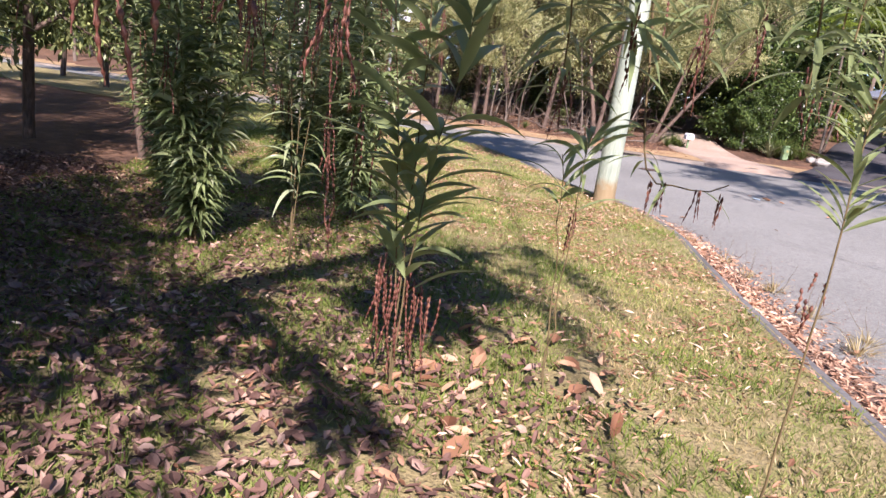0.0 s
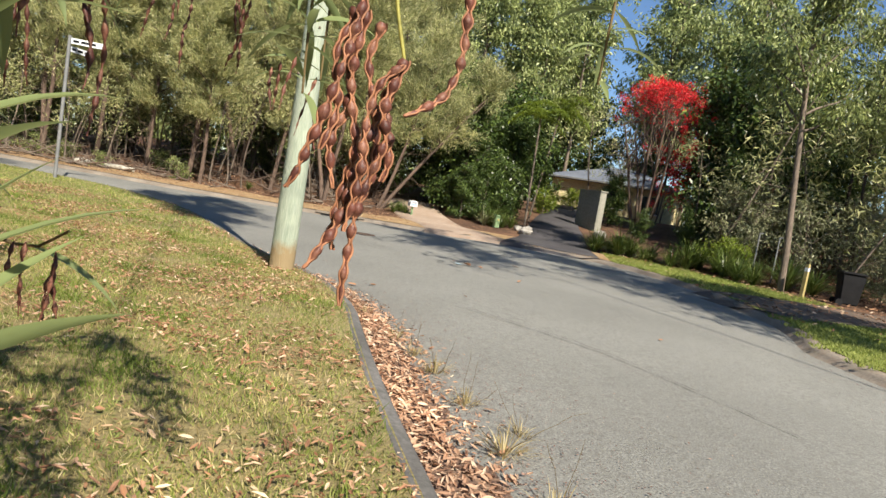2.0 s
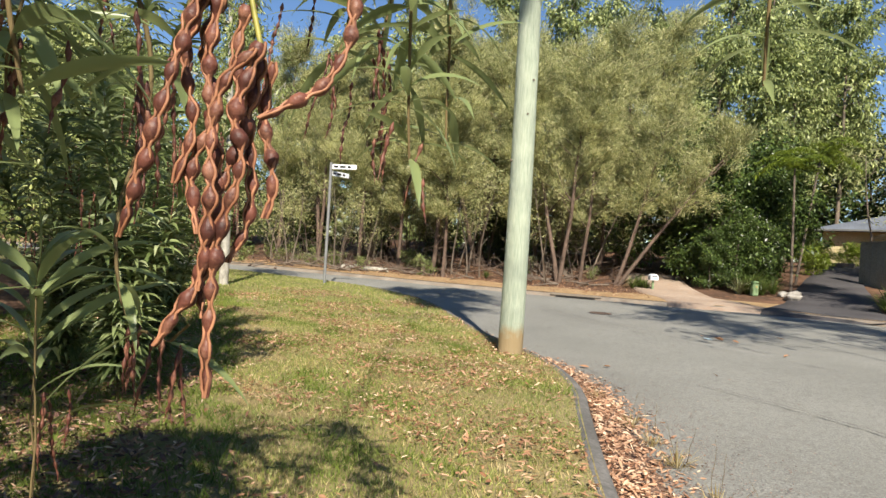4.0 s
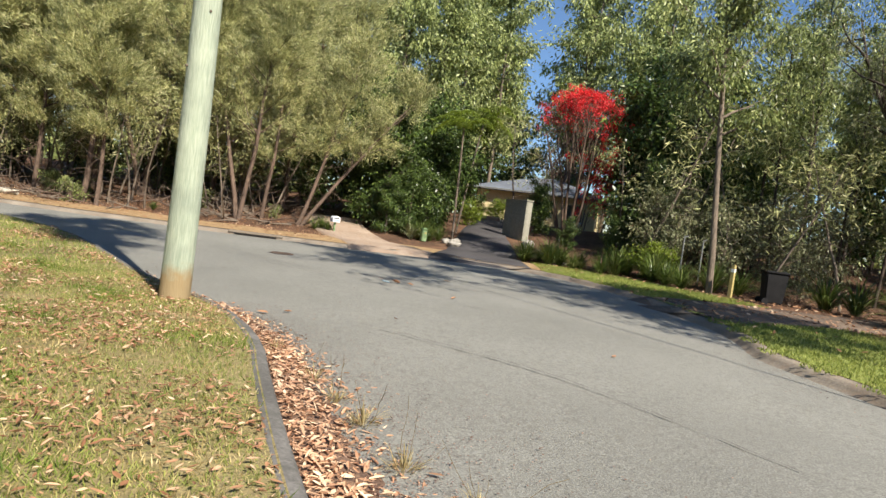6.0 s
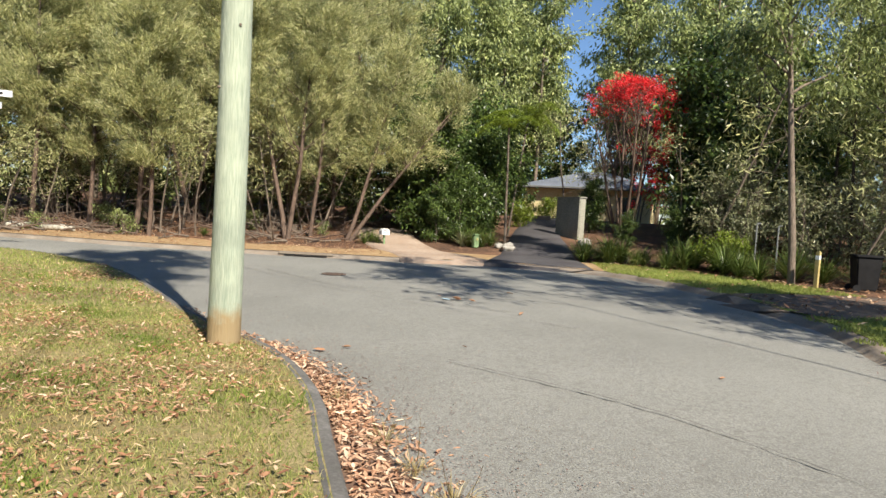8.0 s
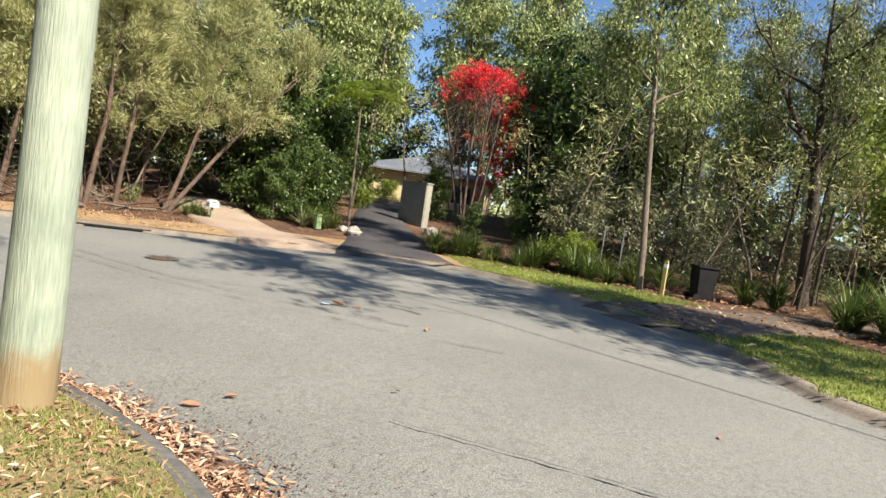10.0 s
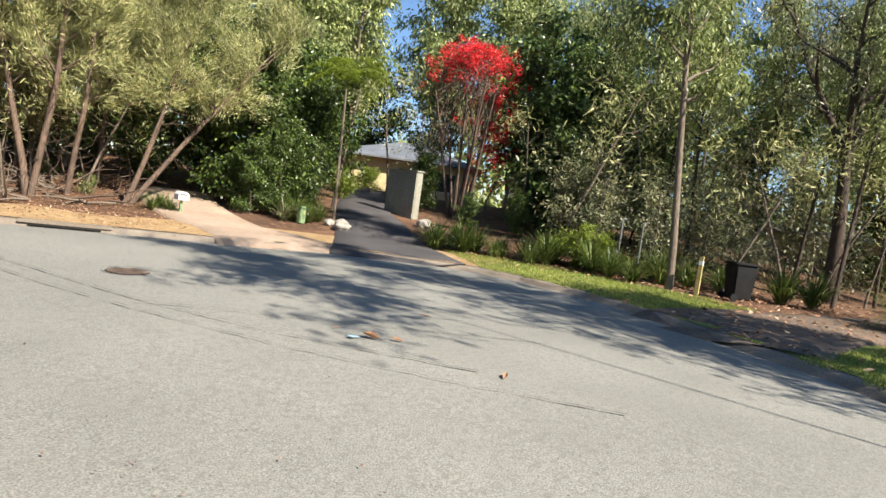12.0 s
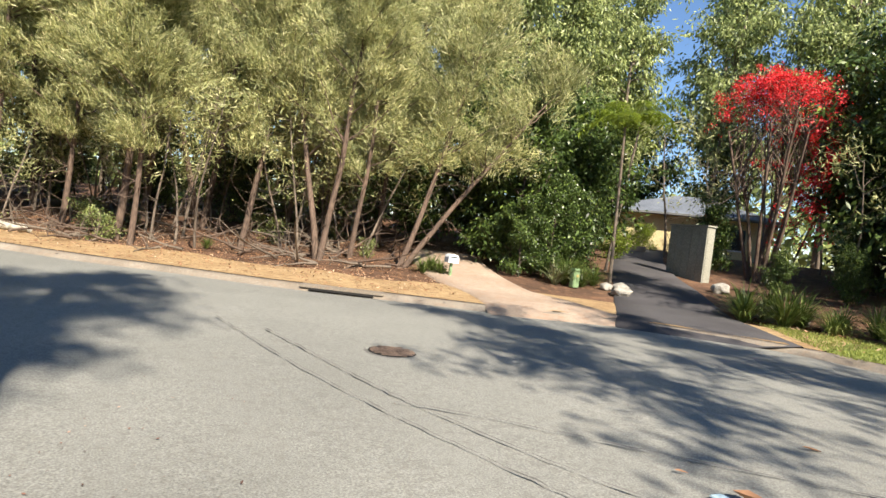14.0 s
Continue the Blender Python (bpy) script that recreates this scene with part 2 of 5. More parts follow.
def box_mesh(name, sx, sy, sz, material, at=(0, 0, 0), bevel=0.01, rz=0.0):
    bm = bmesh.new()
    bmesh.ops.create_cube(bm, size=1.0, matrix=pose(*at, 0, 0, rz) @ Matrix.Diagonal((sx, sy, sz, 1)))
    if bevel:
        bmesh.ops.bevel(bm, geom=bm.edges[:], offset=bevel, segments=2, affect="EDGES")
    return bm_mesh(name, bm, material)


def spline(points, step=0.5):
    """A smooth line through the points, at even steps."""
    p = np.asarray(points, float)
    p = np.vstack([2 * p[0] - p[1], p, 2 * p[-1] - p[-2]])
    out = []
    for i in range(1, len(p) - 2):
        a, b, c, d = p[i - 1:i + 3]
        t = np.linspace(0, 1, 24, endpoint=False)[:, None]
        out.append(0.5 * (2 * b + (c - a) * t + (2 * a - 5 * b + 4 * c - d) * t ** 2 + (3 * b - a - 3 * c + d) * t ** 3))
    out = np.vstack(out + [p[-2:-1]])
    s = np.concatenate([[0], np.cumsum(np.linalg.norm(np.diff(out, axis=0), axis=1))])
    q = np.arange(0, s[-1], step)
    return np.stack([np.interp(q, s, out[:, k]) for k in range(out.shape[1])], 1)


def offset(line, d):
    t = unit(np.gradient(line, axis=0))
    return line + np.stack([t[:, 1], -t[:, 0]], 1) * d


def sheet(lines):
    """Faces between lines of 3D points that have the same count."""
    g = np.stack(lines, 0)
    m, n = g.shape[:2]
    i, j = np.meshgrid(np.arange(m - 1), np.arange(n - 1), indexing="ij")
    a = i * n + j
    acc = Acc()
    acc.add(g.reshape(-1, 3), np.stack([a, a + n, a + n + 1, a + 1], -1).reshape(-1, 4))
    return acc


def wavy(x, y, s=1.0):
    return np.sin(x * 1.3 * s + 1.7 * np.sin(y * 0.7 * s)) * 0.5 + np.sin(y * 1.9 * s + x * 0.6 * s + 2.0) * 0.5


# ---- the lie of the land ----
NEAR_KERB = spline([(9, -25), (7.2, -12), (5.9, -2), (5.1, 4), (4.78, 7.5), (4.66, 9), (4.56, 10.5), (4.51, 12), (4.49, 13), (4.32, 14), (4.0, 14.9), (3.45, 15.9), (2.85, 17.2),
                    (2.2, 18.9), (1.45, 20.7), (0.7, 22.1), (-0.4, 23.6), (-1.8, 25.0), (-5, 26.8), (-10, 29), (-20, 32.5), (-45, 40)])
FAR_KERB = spline([(13.5, -25), (12, -12), (11.2, -2), (10.8, 5), (10.9, 10), (11.45, 13.9), (12.1, 15.1), (12.8, 16.4), (13.2, 17.6), (13.6, 19), (14.1, 20.8), (14.2, 22.8), (13.9, 24.5), (13.2, 25.7), (11.9, 26.6),
                   (10.4, 27.3), (8.3, 27.35), (6.5, 27.7), (4.2, 28.1), (2.9, 28.4), (1.2, 29), (-0.5, 29.5), (-2.6, 30.4), (-5.5, 31.7), (-10, 33.5), (-20, 37), (-45, 45)])


def road_gap(x, y):
    """Signed distances: left of the near kerb and right of the far kerb (positive off the road)."""
    p = np.stack([np.ravel(x), np.ravel(y)], 1)
    res = []
    for line, sgn in ((NEAR_KERB, -1), (FAR_KERB, 1)):
        d2 = ((p[:, None, :] - line[None, ::2]) ** 2).sum(-1)
        i = d2.argmin(1)
        q = line[::2]
        t = unit(np.gradient(q, axis=0))[i]
        r = p - q[i]
        side = r[:, 0] * t[:, 1] - r[:, 1] * t[:, 0]
        res.append(np.sqrt(d2.min(1)) * np.sign(side) * sgn)
    return res


def land(x, y):
    """Height of the ground away from the road: it climbs gently behind the far verge."""
    x, y = np.asarray(x, float), np.asarray(y, float)
    b = road_gap(x, y)[1].reshape(x.shape)
    rise = np.clip(0.1 * (b - 4.2), 0, 1.7) * np.clip((y - 23) / 7, 0, 1)
    return rise + 0.03 * wavy(x, y, 0.6) * np.clip((b - 1.0) / 4, 0.0, 1.0)


def on_ground(x, y):
    """Height of what one stands on at x, y."""
    a, b = road_gap(np.array([x]), np.array([y]))
    return float(land(x, y)) if a[0] > 0 or b[0] > 0 else -0.15


def z3(line, z):
    return np.column_stack([line, np.broadcast_to(z, len(line))])


def build_ground():
    axis_x = np.concatenate([[-2500, -900, -350, -150, -80, -55], np.arange(-40, 60, 0.8), [70, 95, 160, 350, 900, 2500]])
    axis_y = np.concatenate([[-2500, -900, -350, -150, -80, -50], np.arange(-28, 75, 0.8), [85, 110, 170, 350, 900, 2500]])
    X, Y = np.meshgrid(axis_x, axis_y, indexing="ij")
    a, b = road_gap(X, Y)
    a, b = a.reshape(X.shape), b.reshape(X.shape)
    off = np.maximum(a, b)
    Z = np.where(off > 1.3, land(X, Y) - 0.025, -0.5)
    acc = sheet([np.stack([X[i], Y[i], Z[i]], 1) for i in range(len(axis_x))])
    tagged(new("ground", acc.mesh("ground", M_SOIL)), "brown soil covered with dry leaf litter", "ground", kind="structure")


def strip_road():
    n = 260
    def even(line):
        k = np.linspace(0, len(line) - 1, n)
        return np.stack([np.interp(k, np.arange(len(line)), line[:, c]) for c in (0, 1)], 1)
    a, b = even(offset(NEAR_KERB, 0.15)), even(offset(FAR_KERB, 0.03))
    rows = []
    for f in np.linspace(0, 1, 14):
        line = a * (1 - f) + b * f
        rows.append(z3(line, -0.155 + 0.07 * math.sin(math.pi * f) + 0.03 * f + 0.006 * wavy(line[:, 0], line[:, 1], 0.8)))
    tagged(new("road", sheet(rows).mesh("road", M_ROAD)), "worn grey asphalt suburban street", "road", kind="structure")


def strip_kerbs():
    prof = [(-0.02, -0.12), (-0.02, 0.012), (0.0, 0.02), (0.09, 0.012), (0.115, -0.004), (0.13, -0.135), (0.27, -0.147), (0.3, -0.17)]
    rows = [z3(offset(NEAR_KERB, o), z) for o, z in prof]
    tagged(new("kerb_near", sheet(rows).mesh("kerb_near", M_KERB)), "grey concrete kerb along the lawn edge", "kerb", kind="structure")
    prof = [(-0.3, -0.135), (0.0, -0.12), (0.06, -0.06), (0.13, -0.02), (0.28, 0.0), (0.3, -0.2)]
    rows = [z3(offset(FAR_KERB, o), z) for o, z in prof]
    tagged(new("kerb_far", sheet(rows).mesh("kerb_far", M_KERB_PALE)), "low pale concrete kerb stained by soil", "kerb", kind="structure")


def strip_verges():
    line = NEAR_KERB
    rows = []
    for o in (0.03, -0.3, -0.8, -1.6, -2.6, -3.8, -5.2, -6.8):
        l = offset(line, o)
        rows.append(z3(l, 0.0) + np.column_stack([np.zeros((len(l), 2)), 0.012 * wavy(l[:, 0], l[:, 1], 2.0) * (o < -0.2) + 0.019 * (o > 0)]))
    tagged(new("lawn", sheet(rows[::-1]).mesh("lawn", M_LAWN)), "dry mown lawn strewn with fallen leaves", "lawn", kind="structure")
    far = FAR_KERB
    cut = int(np.argmin(((far - np.array([13.6, 25.1])) ** 2).sum(1)))
    for name, seg, widths, material, label in (
            ("verge_grass", far[:cut + 1], (0.29, 0.6, 1.2, 2.0, 3.0, 4.2), M_GRASS_FAR, "sunlit green grass verge under tall trees"),
            ("verge_dirt", far[cut:], (0.29, 0.6, 1.2, 2.0, 3.0, 4.2), M_DIRT, "bare orange soil verge with dry needles")):
        rows = [z3(offset(seg, o), 0.0) for o in widths]
        for r in rows:
            r[:, 2] = np.maximum(land(r[:, 0], r[:, 1]), 0.0) + 0.006
        rows[-1][:, :2] += (rows[-1] - rows[-2])[:, :2] * (0.7 * wavy(rows[-1][:, 0], rows[-1][:, 1], 1.6) - 0.3)[:, None]
        rows[-1][:, 2] = np.maximum(land(rows[-1][:, 0], rows[-1][:, 1]), 0.0) - 0.01
        tagged(new(name, sheet(rows).mesh(name, material)), label, "verge", kind="structure")


def strip_gutter():
    """Brown leaf dirt packed along the near gutter, thinning out unevenly over the asphalt."""
    line = NEAR_KERB[(NEAR_KERB[:, 1] > -8) & (NEAR_KERB[:, 1] < 17)]
    line = spline(line, 0.08)
    rows = []
    for f in (0.0, 0.35, 0.7, 1.0):
        ragged = 0.10 * wavy(line[:, 0] * 3, line[:, 1], 3.1) + 0.07 * wavy(line[:, 0], line[:, 1], 11.0)
        o = 0.12 + f * (0.42 * np.interp(line[:, 1], [5, 12, 15, 17], [1.1, 1.0, 0.6, 0.2]) + ragged)
        t = unit(np.gradient(line, axis=0))
        l = line + np.stack([t[:, 1], -t[:, 0]], 1) * o[:, None]
        rows.append(z3(l, -0.137 + 0.012 * f - 0.02 * (f == 1.0)))
    tagged(new("gutter_dirt", sheet(rows).mesh("gutter_dirt", M_GUTTER)), "reddish brown leaf dirt packed in the gutter", "dirt", kind="structure")


build_ground()
strip_gutter()
strip_road()
strip_kerbs()
strip_verges()


# ---- driveways ----
def drive(name, centre, widths, material, label, lift=0.02):
    c = spline(centre, 0.6)
    w = np.interp(np.linspace(0, 1, len(c)), np.linspace(0, 1, len(widths)), widths)
    t = unit(np.gradient(c, axis=0))
    nrm = np.stack([t[:, 1], -t[:, 0]], 1)
    rows = []
    for f in (-1.0, -0.97, -0.5, 0.0, 0.5, 0.97, 1.0):
        l = c + nrm * (w / 2 * f)[:, None]
        a, b = road_gap(l[:, 0], l[:, 1])
        z = np.where(b < 0.35, np.interp(b, [-0.2, 0.0, 0.35], [-0.125, -0.085, 0.02]), np.maximum(land(l[:, 0], l[:, 1]), 0.0) + lift)
        rows.append(z3(l, z - (0.06 if abs(f) == 1 else 0)))
    return tagged(new(name, sheet(rows).mesh(name, material)), label, "driveway", kind="structure")


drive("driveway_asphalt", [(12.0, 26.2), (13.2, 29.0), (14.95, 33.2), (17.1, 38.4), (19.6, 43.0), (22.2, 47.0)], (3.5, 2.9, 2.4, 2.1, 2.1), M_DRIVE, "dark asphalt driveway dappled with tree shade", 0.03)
drive("driveway_concrete", [(9.4, 27.0), (9.3, 29.2), (8.9, 31.6), (8.6, 34.5), (8.9, 38.0)], (3.2, 2.5, 2.5, 2.4), M_CONC, "pale stained concrete driveway strewn with needles", 0.035)
drive("driveway_side", [(13.3, 18.6), (15.2, 18.9), (18.0, 19.0), (22.0, 18.4), (30.0, 17.0)], (3.6, 2.6, 2.4, 2.4), M_SIDE, "shaded gravel driveway covered in leaf litter", 0.03)


# ---- utility pole ----
def utility_pole(x, y):
    p = thing("utility_pole", (x, y, 0), "pale green treated timber utility pole with a brown stained foot", "pole")
    z = np.concatenate([[-0.1, 0.0, 0.1], np.linspace(0.37, 10.5, 24)])
    r = np.interp(z, [-0.1, 0, 10.5], [0.166, 0.163, 0.115])
    acc = Acc()
    rng = np.random.default_rng(3)
    pts = np.column_stack([0.012 * np.sin(z * 0.8), 0.01 * np.cos(z * 0.6), z])
    tube(acc, pts[2:], r[2:] * (1 + 0.008 * rng.standard_normal(len(z) - 2) * (z[2:] > 0.6)), 20)
    part("shaft", acc.mesh("pole_shaft", M_POLE), p)
    acc = Acc()
    tube(acc, pts[:4], r[:4] + 0.002, 20, False)
    part("foot", acc.mesh("pole_foot", M_POLE), p, "brown soil stained foot of the pole")
    for h, a in ((3.15, 20), (3.6, 40), (2.55, -60)):
        acc = Acc()
        d = np.array([math.cos(radians(a - 90)), math.sin(radians(a - 90)), 0])
        tube(acc, [d * 0.13 + [0, 0, h], d * 0.165 + [0, 0, h]], [0.012, 0.014], 8)
        part("bolt", acc.mesh("pole_bolt", M_BARK_GREY), p, "grey metal bolt head")
    return p


utility_pole(3.72, 14.88)


# ---- trees ----
def limb(acc, start, way, length, r0, r1, rng, bend=0.25, up=0.0, n=6, sides=6):
    pts = [np.asarray(start, float)]
    d = unit(way)
    for i in range(n):
        d = unit(d + rng.normal(0, bend / n * 2, 3) + np.array([0, 0, up / n]))
        pts.append(pts[-1] + d * length / n)
    tube(acc, pts, np.linspace(r0, r1, n + 1), sides, cap=False)
    return np.array(pts)


def sheoak_meshes(seed, height, spread, needles, lean=(0, 0), first=0.28, two=False):
    """A she-oak: slender trunk, many ascending limbs, drooping feathery needles in soft tufts."""
    rng = np.random.default_rng(seed)
    wood, twigs, leaf = Acc(), Acc(), Acc()
    tufts = []
    for k in range(2 if two else 1):
        way = np.array([lean[0] + rng.normal(0, 0.05) + 0.18 * k, lean[1] + rng.normal(0, 0.05), 1.0])
        trunk = limb(wood, (0.12 * k, 0, -0.15), way, height, 0.0085 * height + 0.02, 0.015, rng, 0.18, 0.1, 10, 8)
        for i in range(int(height * 3.6)):
            f = first + (0.97 - first) * rng.random() ** 0.85
            a = rng.random() * 6.283
            p = np.array([np.interp(f * 10, np.arange(11), trunk[:, c]) for c in range(3)])
            ln = spread * (0.45 + 0.75 * rng.random()) * (1.15 - 0.75 * f)
            b = limb(twigs, p, (math.cos(a), math.sin(a), 0.55 + 0.4 * rng.random()), ln, 0.02 + 0.012 * (1 - f), 0.005, rng, 0.35, 0.15, 5, 5)
            for t in np.linspace(0.3, 1.0, 8):
                q = np.array([np.interp(t * 5, np.arange(6), b[:, c]) for c in range(3)])
                tufts.append((q + rng.normal(0, 0.2, 3), unit(b[-1] - b[0])))
        # bare dead twigs low on the trunk
        for i in range(int(height * 1.6)):
            f = 0.1 + 0.35 * rng.random()
            a = rng.random() * 6.283
            p = np.array([np.interp(f * 10, np.arange(11), trunk[:, c]) for c in range(3)])
            limb(twigs, p, (math.cos(a), math.sin(a), rng.normal(0.1, 0.3)), 0.5 + 0.9 * rng.random(), 0.012, 0.003, rng, 0.5, 0.0, 4, 4)
    tufts = [tufts[i] for i in rng.permutation(len(tufts))]
    per = max(6, needles // len(tufts))
    C = np.repeat(np.array([t[0] for t in tufts]), per, 0)
    O = np.repeat(np.array([t[1] for t in tufts]), per, 0)
    n = len(C)
    size = np.repeat(rng.uniform(0.7, 1.3, len(tufts)), per)
    D = unit(O * 0.8 + rng.normal(0, 0.55, (n, 3)) + np.array([0, 0, 0.2]))
    P = C + rng.normal(0, 0.14, (n, 3)) * size[:, None]
    blades(leaf, P, D, rng.normal(0, 1, (n, 3)), rng.uniform(0.12, 0.30, n) * size, rng.uniform(0.011, 0.026, n), 0.5)
    return wood, twigs, leaf


def leafy_meshes(seed, height, spread, leaves, leaf_len, leaf_w, first=0.35, limbs=14, trunk_r=None, clump=0.45, droop=0.3, fork=None, shape=0.7):
    """A broad-leaved tree: trunk, limbs and twigs, leaves in uneven clumps at the twig ends."""
    rng = np.random.default_rng(seed)
    wood, twigs, leaf = Acc(), Acc(), Acc()
    r0 = trunk_r or 0.012 * height + 0.03
    ends = []
    trunk = limb(wood, (0, 0, -0.15), (rng.normal(0, 0.04), rng.normal(0, 0.04), 1.0), height * (fork or 0.95), r0, r0 * (0.7 if fork else 0.25), rng, 0.06, 0.1, 10, 9)
    starts = []
    if fork:
        for k in range(4):
            a = 6.283 * k / 4 + rng.normal(0, 0.3)
            b = limb(wood, trunk[-1] - [0, 0, 0.1], (0.45 * math.cos(a), 0.45 * math.sin(a), 1.0), height * (1 - fork) * rng.uniform(0.8, 1.05), r0 * 0.55, 0.02, rng, 0.25, 0.1, 8, 7)
            starts.append((b, r0 * 0.35))
    else:
        starts.append((trunk, r0 * 0.5))
    for i in range(limbs):
        b0, rr = starts[i % len(starts)]
        f = (0.15 if fork else first) + (0.95 - (0.15 if fork else first)) * (i + rng.random()) / limbs
        a = rng.random() * 6.283
        p = np.array([np.interp(f * (len(b0) - 1), np.arange(len(b0)), b0[:, c]) for c in range(3)])
        ln = spread * (0.55 + 0.6 * rng.random()) * (1.0 - shape * abs(f - 0.45))
        b = limb(twigs, p, (math.cos(a), math.sin(a), 0.5 + 0.5 * rng.random()), ln, rr * (1.05 - f * 0.7) + 0.008, 0.008, rng, 0.4, 0.1, 6, 6)
        for t in np.linspace(0.35, 1.0, 5):
            q = np.array([np.interp(t * 6, np.arange(7), b[:, c]) for c in range(3)])
            a2 = rng.random() * 6.283
            tw = limb(twigs, q, (math.cos(a2), math.sin(a2), 0.3 * rng.normal()), ln * 0.35 * (0.5 + rng.random()), 0.010, 0.003, rng, 0.5, 0.0, 2, 3)
            ends += [tw[-1], tw[-2], q]
    ends = np.array(ends)
    per = max(4, leaves // len(ends))
    n = per * len(ends)
    C = np.repeat(ends, per, 0)
    P = C + rng.normal(0, 0.55, (n, 3)) * np.array([1, 1, 0.7]) * (clump * np.repeat(rng.uniform(0.5, 1.3, len(ends)), per))[:, None]
    D = unit(P - C + rng.normal(0, 0.3, (n, 3)) - np.array([0, 0, droop]))
    N = unit(rng.normal(0, 0.7, (n, 3)) + np.array([0, 0, 0.8]))
    s = rng.uniform(0.7, 1.3, n)
    blades(leaf, P, D, N, leaf_len * s, leaf_w * s)
    return wood, twigs, leaf


def plant_tree(name, meshes, at, label, category, group, rz=0.0, scale=1.0):
    """One tree from trunk and crown meshes: (part name, mesh) pairs."""
    z = on_ground(at[0], at[1])
    t = thing(name, (at[0], at[1], z - 0.03), label, category, group, rz, scale)
    for pn, me in meshes:
        ob = part(pn, me, t)
        if pn == "branchwork":
            tagged(ob, kind="stuff")
    return t


def variants(make, count, wood_mat, leaf_mat, stem):
    res = []
    for i in range(count):
        w, b, l = make(i)
        res.append((("trunk", w.mesh(stem + "_trunk", wood_mat)), ("branchwork", b.mesh(stem + "_branchwork", wood_mat)), ("crown", l.mesh(stem + "_crown", leaf_mat, False))))
    return res


rng = np.random.default_rng(11)
SHEOAK = variants(lambda i: sheoak_meshes(20 + i, 9.0 + 0.8 * i, 3.2, 56000, (0.02 * i, 0), 0.26, i == 2), 4, M_BARK_BROWN, M_SHEOAK, "sheoak")
SHEOAK_BACK = variants(lambda i: sheoak_meshes(30 + i, 9.5 + 0.8 * i, 3.2, 32000, (0.02 * i, 0), 0.26), 2, M_BARK_BROWN, M_SHEOAK, "sheoak_back")
label = "she-oak with a brown trunk and feathery olive foliage"
for i, (x, y, s) in enumerate([(-0.7, 33.6, 0.95), (-1.4, 34.6, 1.0), (4.4, 34.0, 0.95), (5.3, 34.6, 0.9), (2.0, 35.0, 1.0), (-3.6, 36.6, 1.05), (-5.6, 36.2, 1.0), (-8.4, 38.0, 1.05),
                               (0.2, 38.6, 1.1), (3.0, 38.8, 1.15), (6.3, 37.6, 1.05), (-2.2, 40.0, 1.2), (-11.5, 39.5, 1.1), (-15.0, 41.5, 1.1), (-6.5, 41.5, 1.2), (1.2, 43.0, 1.3), (5.2, 42.5, 1.3),
                               (-19.0, 43.5, 1.1), (-10.5, 44.5, 1.25), (-24.0, 45.5, 1.15), (8.2, 41.0, 1.2), (-3.2, 44.5, 1.35), (9.0, 45.0, 1.4), (-15.5, 47.5, 1.3)]):
    plant_tree("sheoak", (SHEOAK if y < 41 else SHEOAK_BACK)[(i * 3 + i // 4) % (4 if y < 41 else 2)], (x, y), label, "tree", "she-oaks along the far verge", 67.0 * i, s)
LEAN = variants(lambda i: sheoak_meshes(40, 8.5, 2.6, 38000, (0.42, 0.05), 0.4, True), 1, M_BARK_BROWN, M_SHEOAK, "leaning_sheoak")
plant_tree("sheoak", LEAN[0], (6.7, 33.7), "leaning she-oak with twin trunks over the concrete driveway", "tree", "she-oaks along the far verge")

# thin young trunks and bare saplings that fill the wood
def sapling_meshes(seed):
    rng = np.random.default_rng(seed)
    wood, leaf, res = Acc(), Acc(), []
    h = rng.uniform(3.5, 6.0)
    tr = limb(wood, (0, 0, -0.1), (rng.normal(0, 0.12), rng.normal(0, 0.12), 1), h, 0.045, 0.012, rng, 0.25, 0.05, 8, 6)
    res.append(("trunk", wood.mesh("sapling_trunk", M_BARK_GREY)))
    tips = []
    for i in range(12):
        f = rng.uniform(0.15, 1.0)
        p = np.array([np.interp(f * 8, np.arange(9), tr[:, c]) for c in range(3)])
        a = rng.random() * 6.283
        acc = Acc()
        b = limb(acc, p, (math.cos(a), math.sin(a), rng.normal(0.2, 0.4)), rng.uniform(0.5, 1.5), 0.012, 0.003, rng, 0.6, 0, 4, 4)
        res.append(("branch", acc.mesh("sapling_branch", M_BARK_GREY)))
        tips += [b[-1]] if f > 0.45 else []
    C = np.repeat(np.array(tips), 70, 0)
    n = len(C)
    blades(leaf, C + rng.normal(0, 0.28, (n, 3)), rng.normal(0, 1, (n, 3)) + [0, 0, -0.3], rng.normal(0, 1, (n, 3)), rng.uniform(0.12, 0.3, n), 0.035)
    res.append(("crown", leaf.mesh("sapling_crown", M_SHEOAK, False)))
    return res


SAPLING = [sapling_meshes(60 + i) for i in range(4)]
rng = np.random.default_rng(5)
for i in range(72):
    x, y = rng.uniform(-15, 7.5), rng.uniform(34.0, 45)
    plant_tree("sapling", SAPLING[i % 4], (x, y), "thin grey sapling with sparse olive foliage", "sapling", "saplings in the wood", 41.0 * i, rng.uniform(0.7, 1.15))
for i in range(36):
    x, y = rng.uniform(19.5, 36), rng.uniform(20.8, 44)
    if y > 33 and x < 20.5:
        continue
    plant_tree("sapling", SAPLING[(i + 1) % 4], (x, y), "thin grey sapling with sparse olive foliage", "sapling", "saplings in the wood", 77.0 * i, rng.uniform(0.9, 1.6))

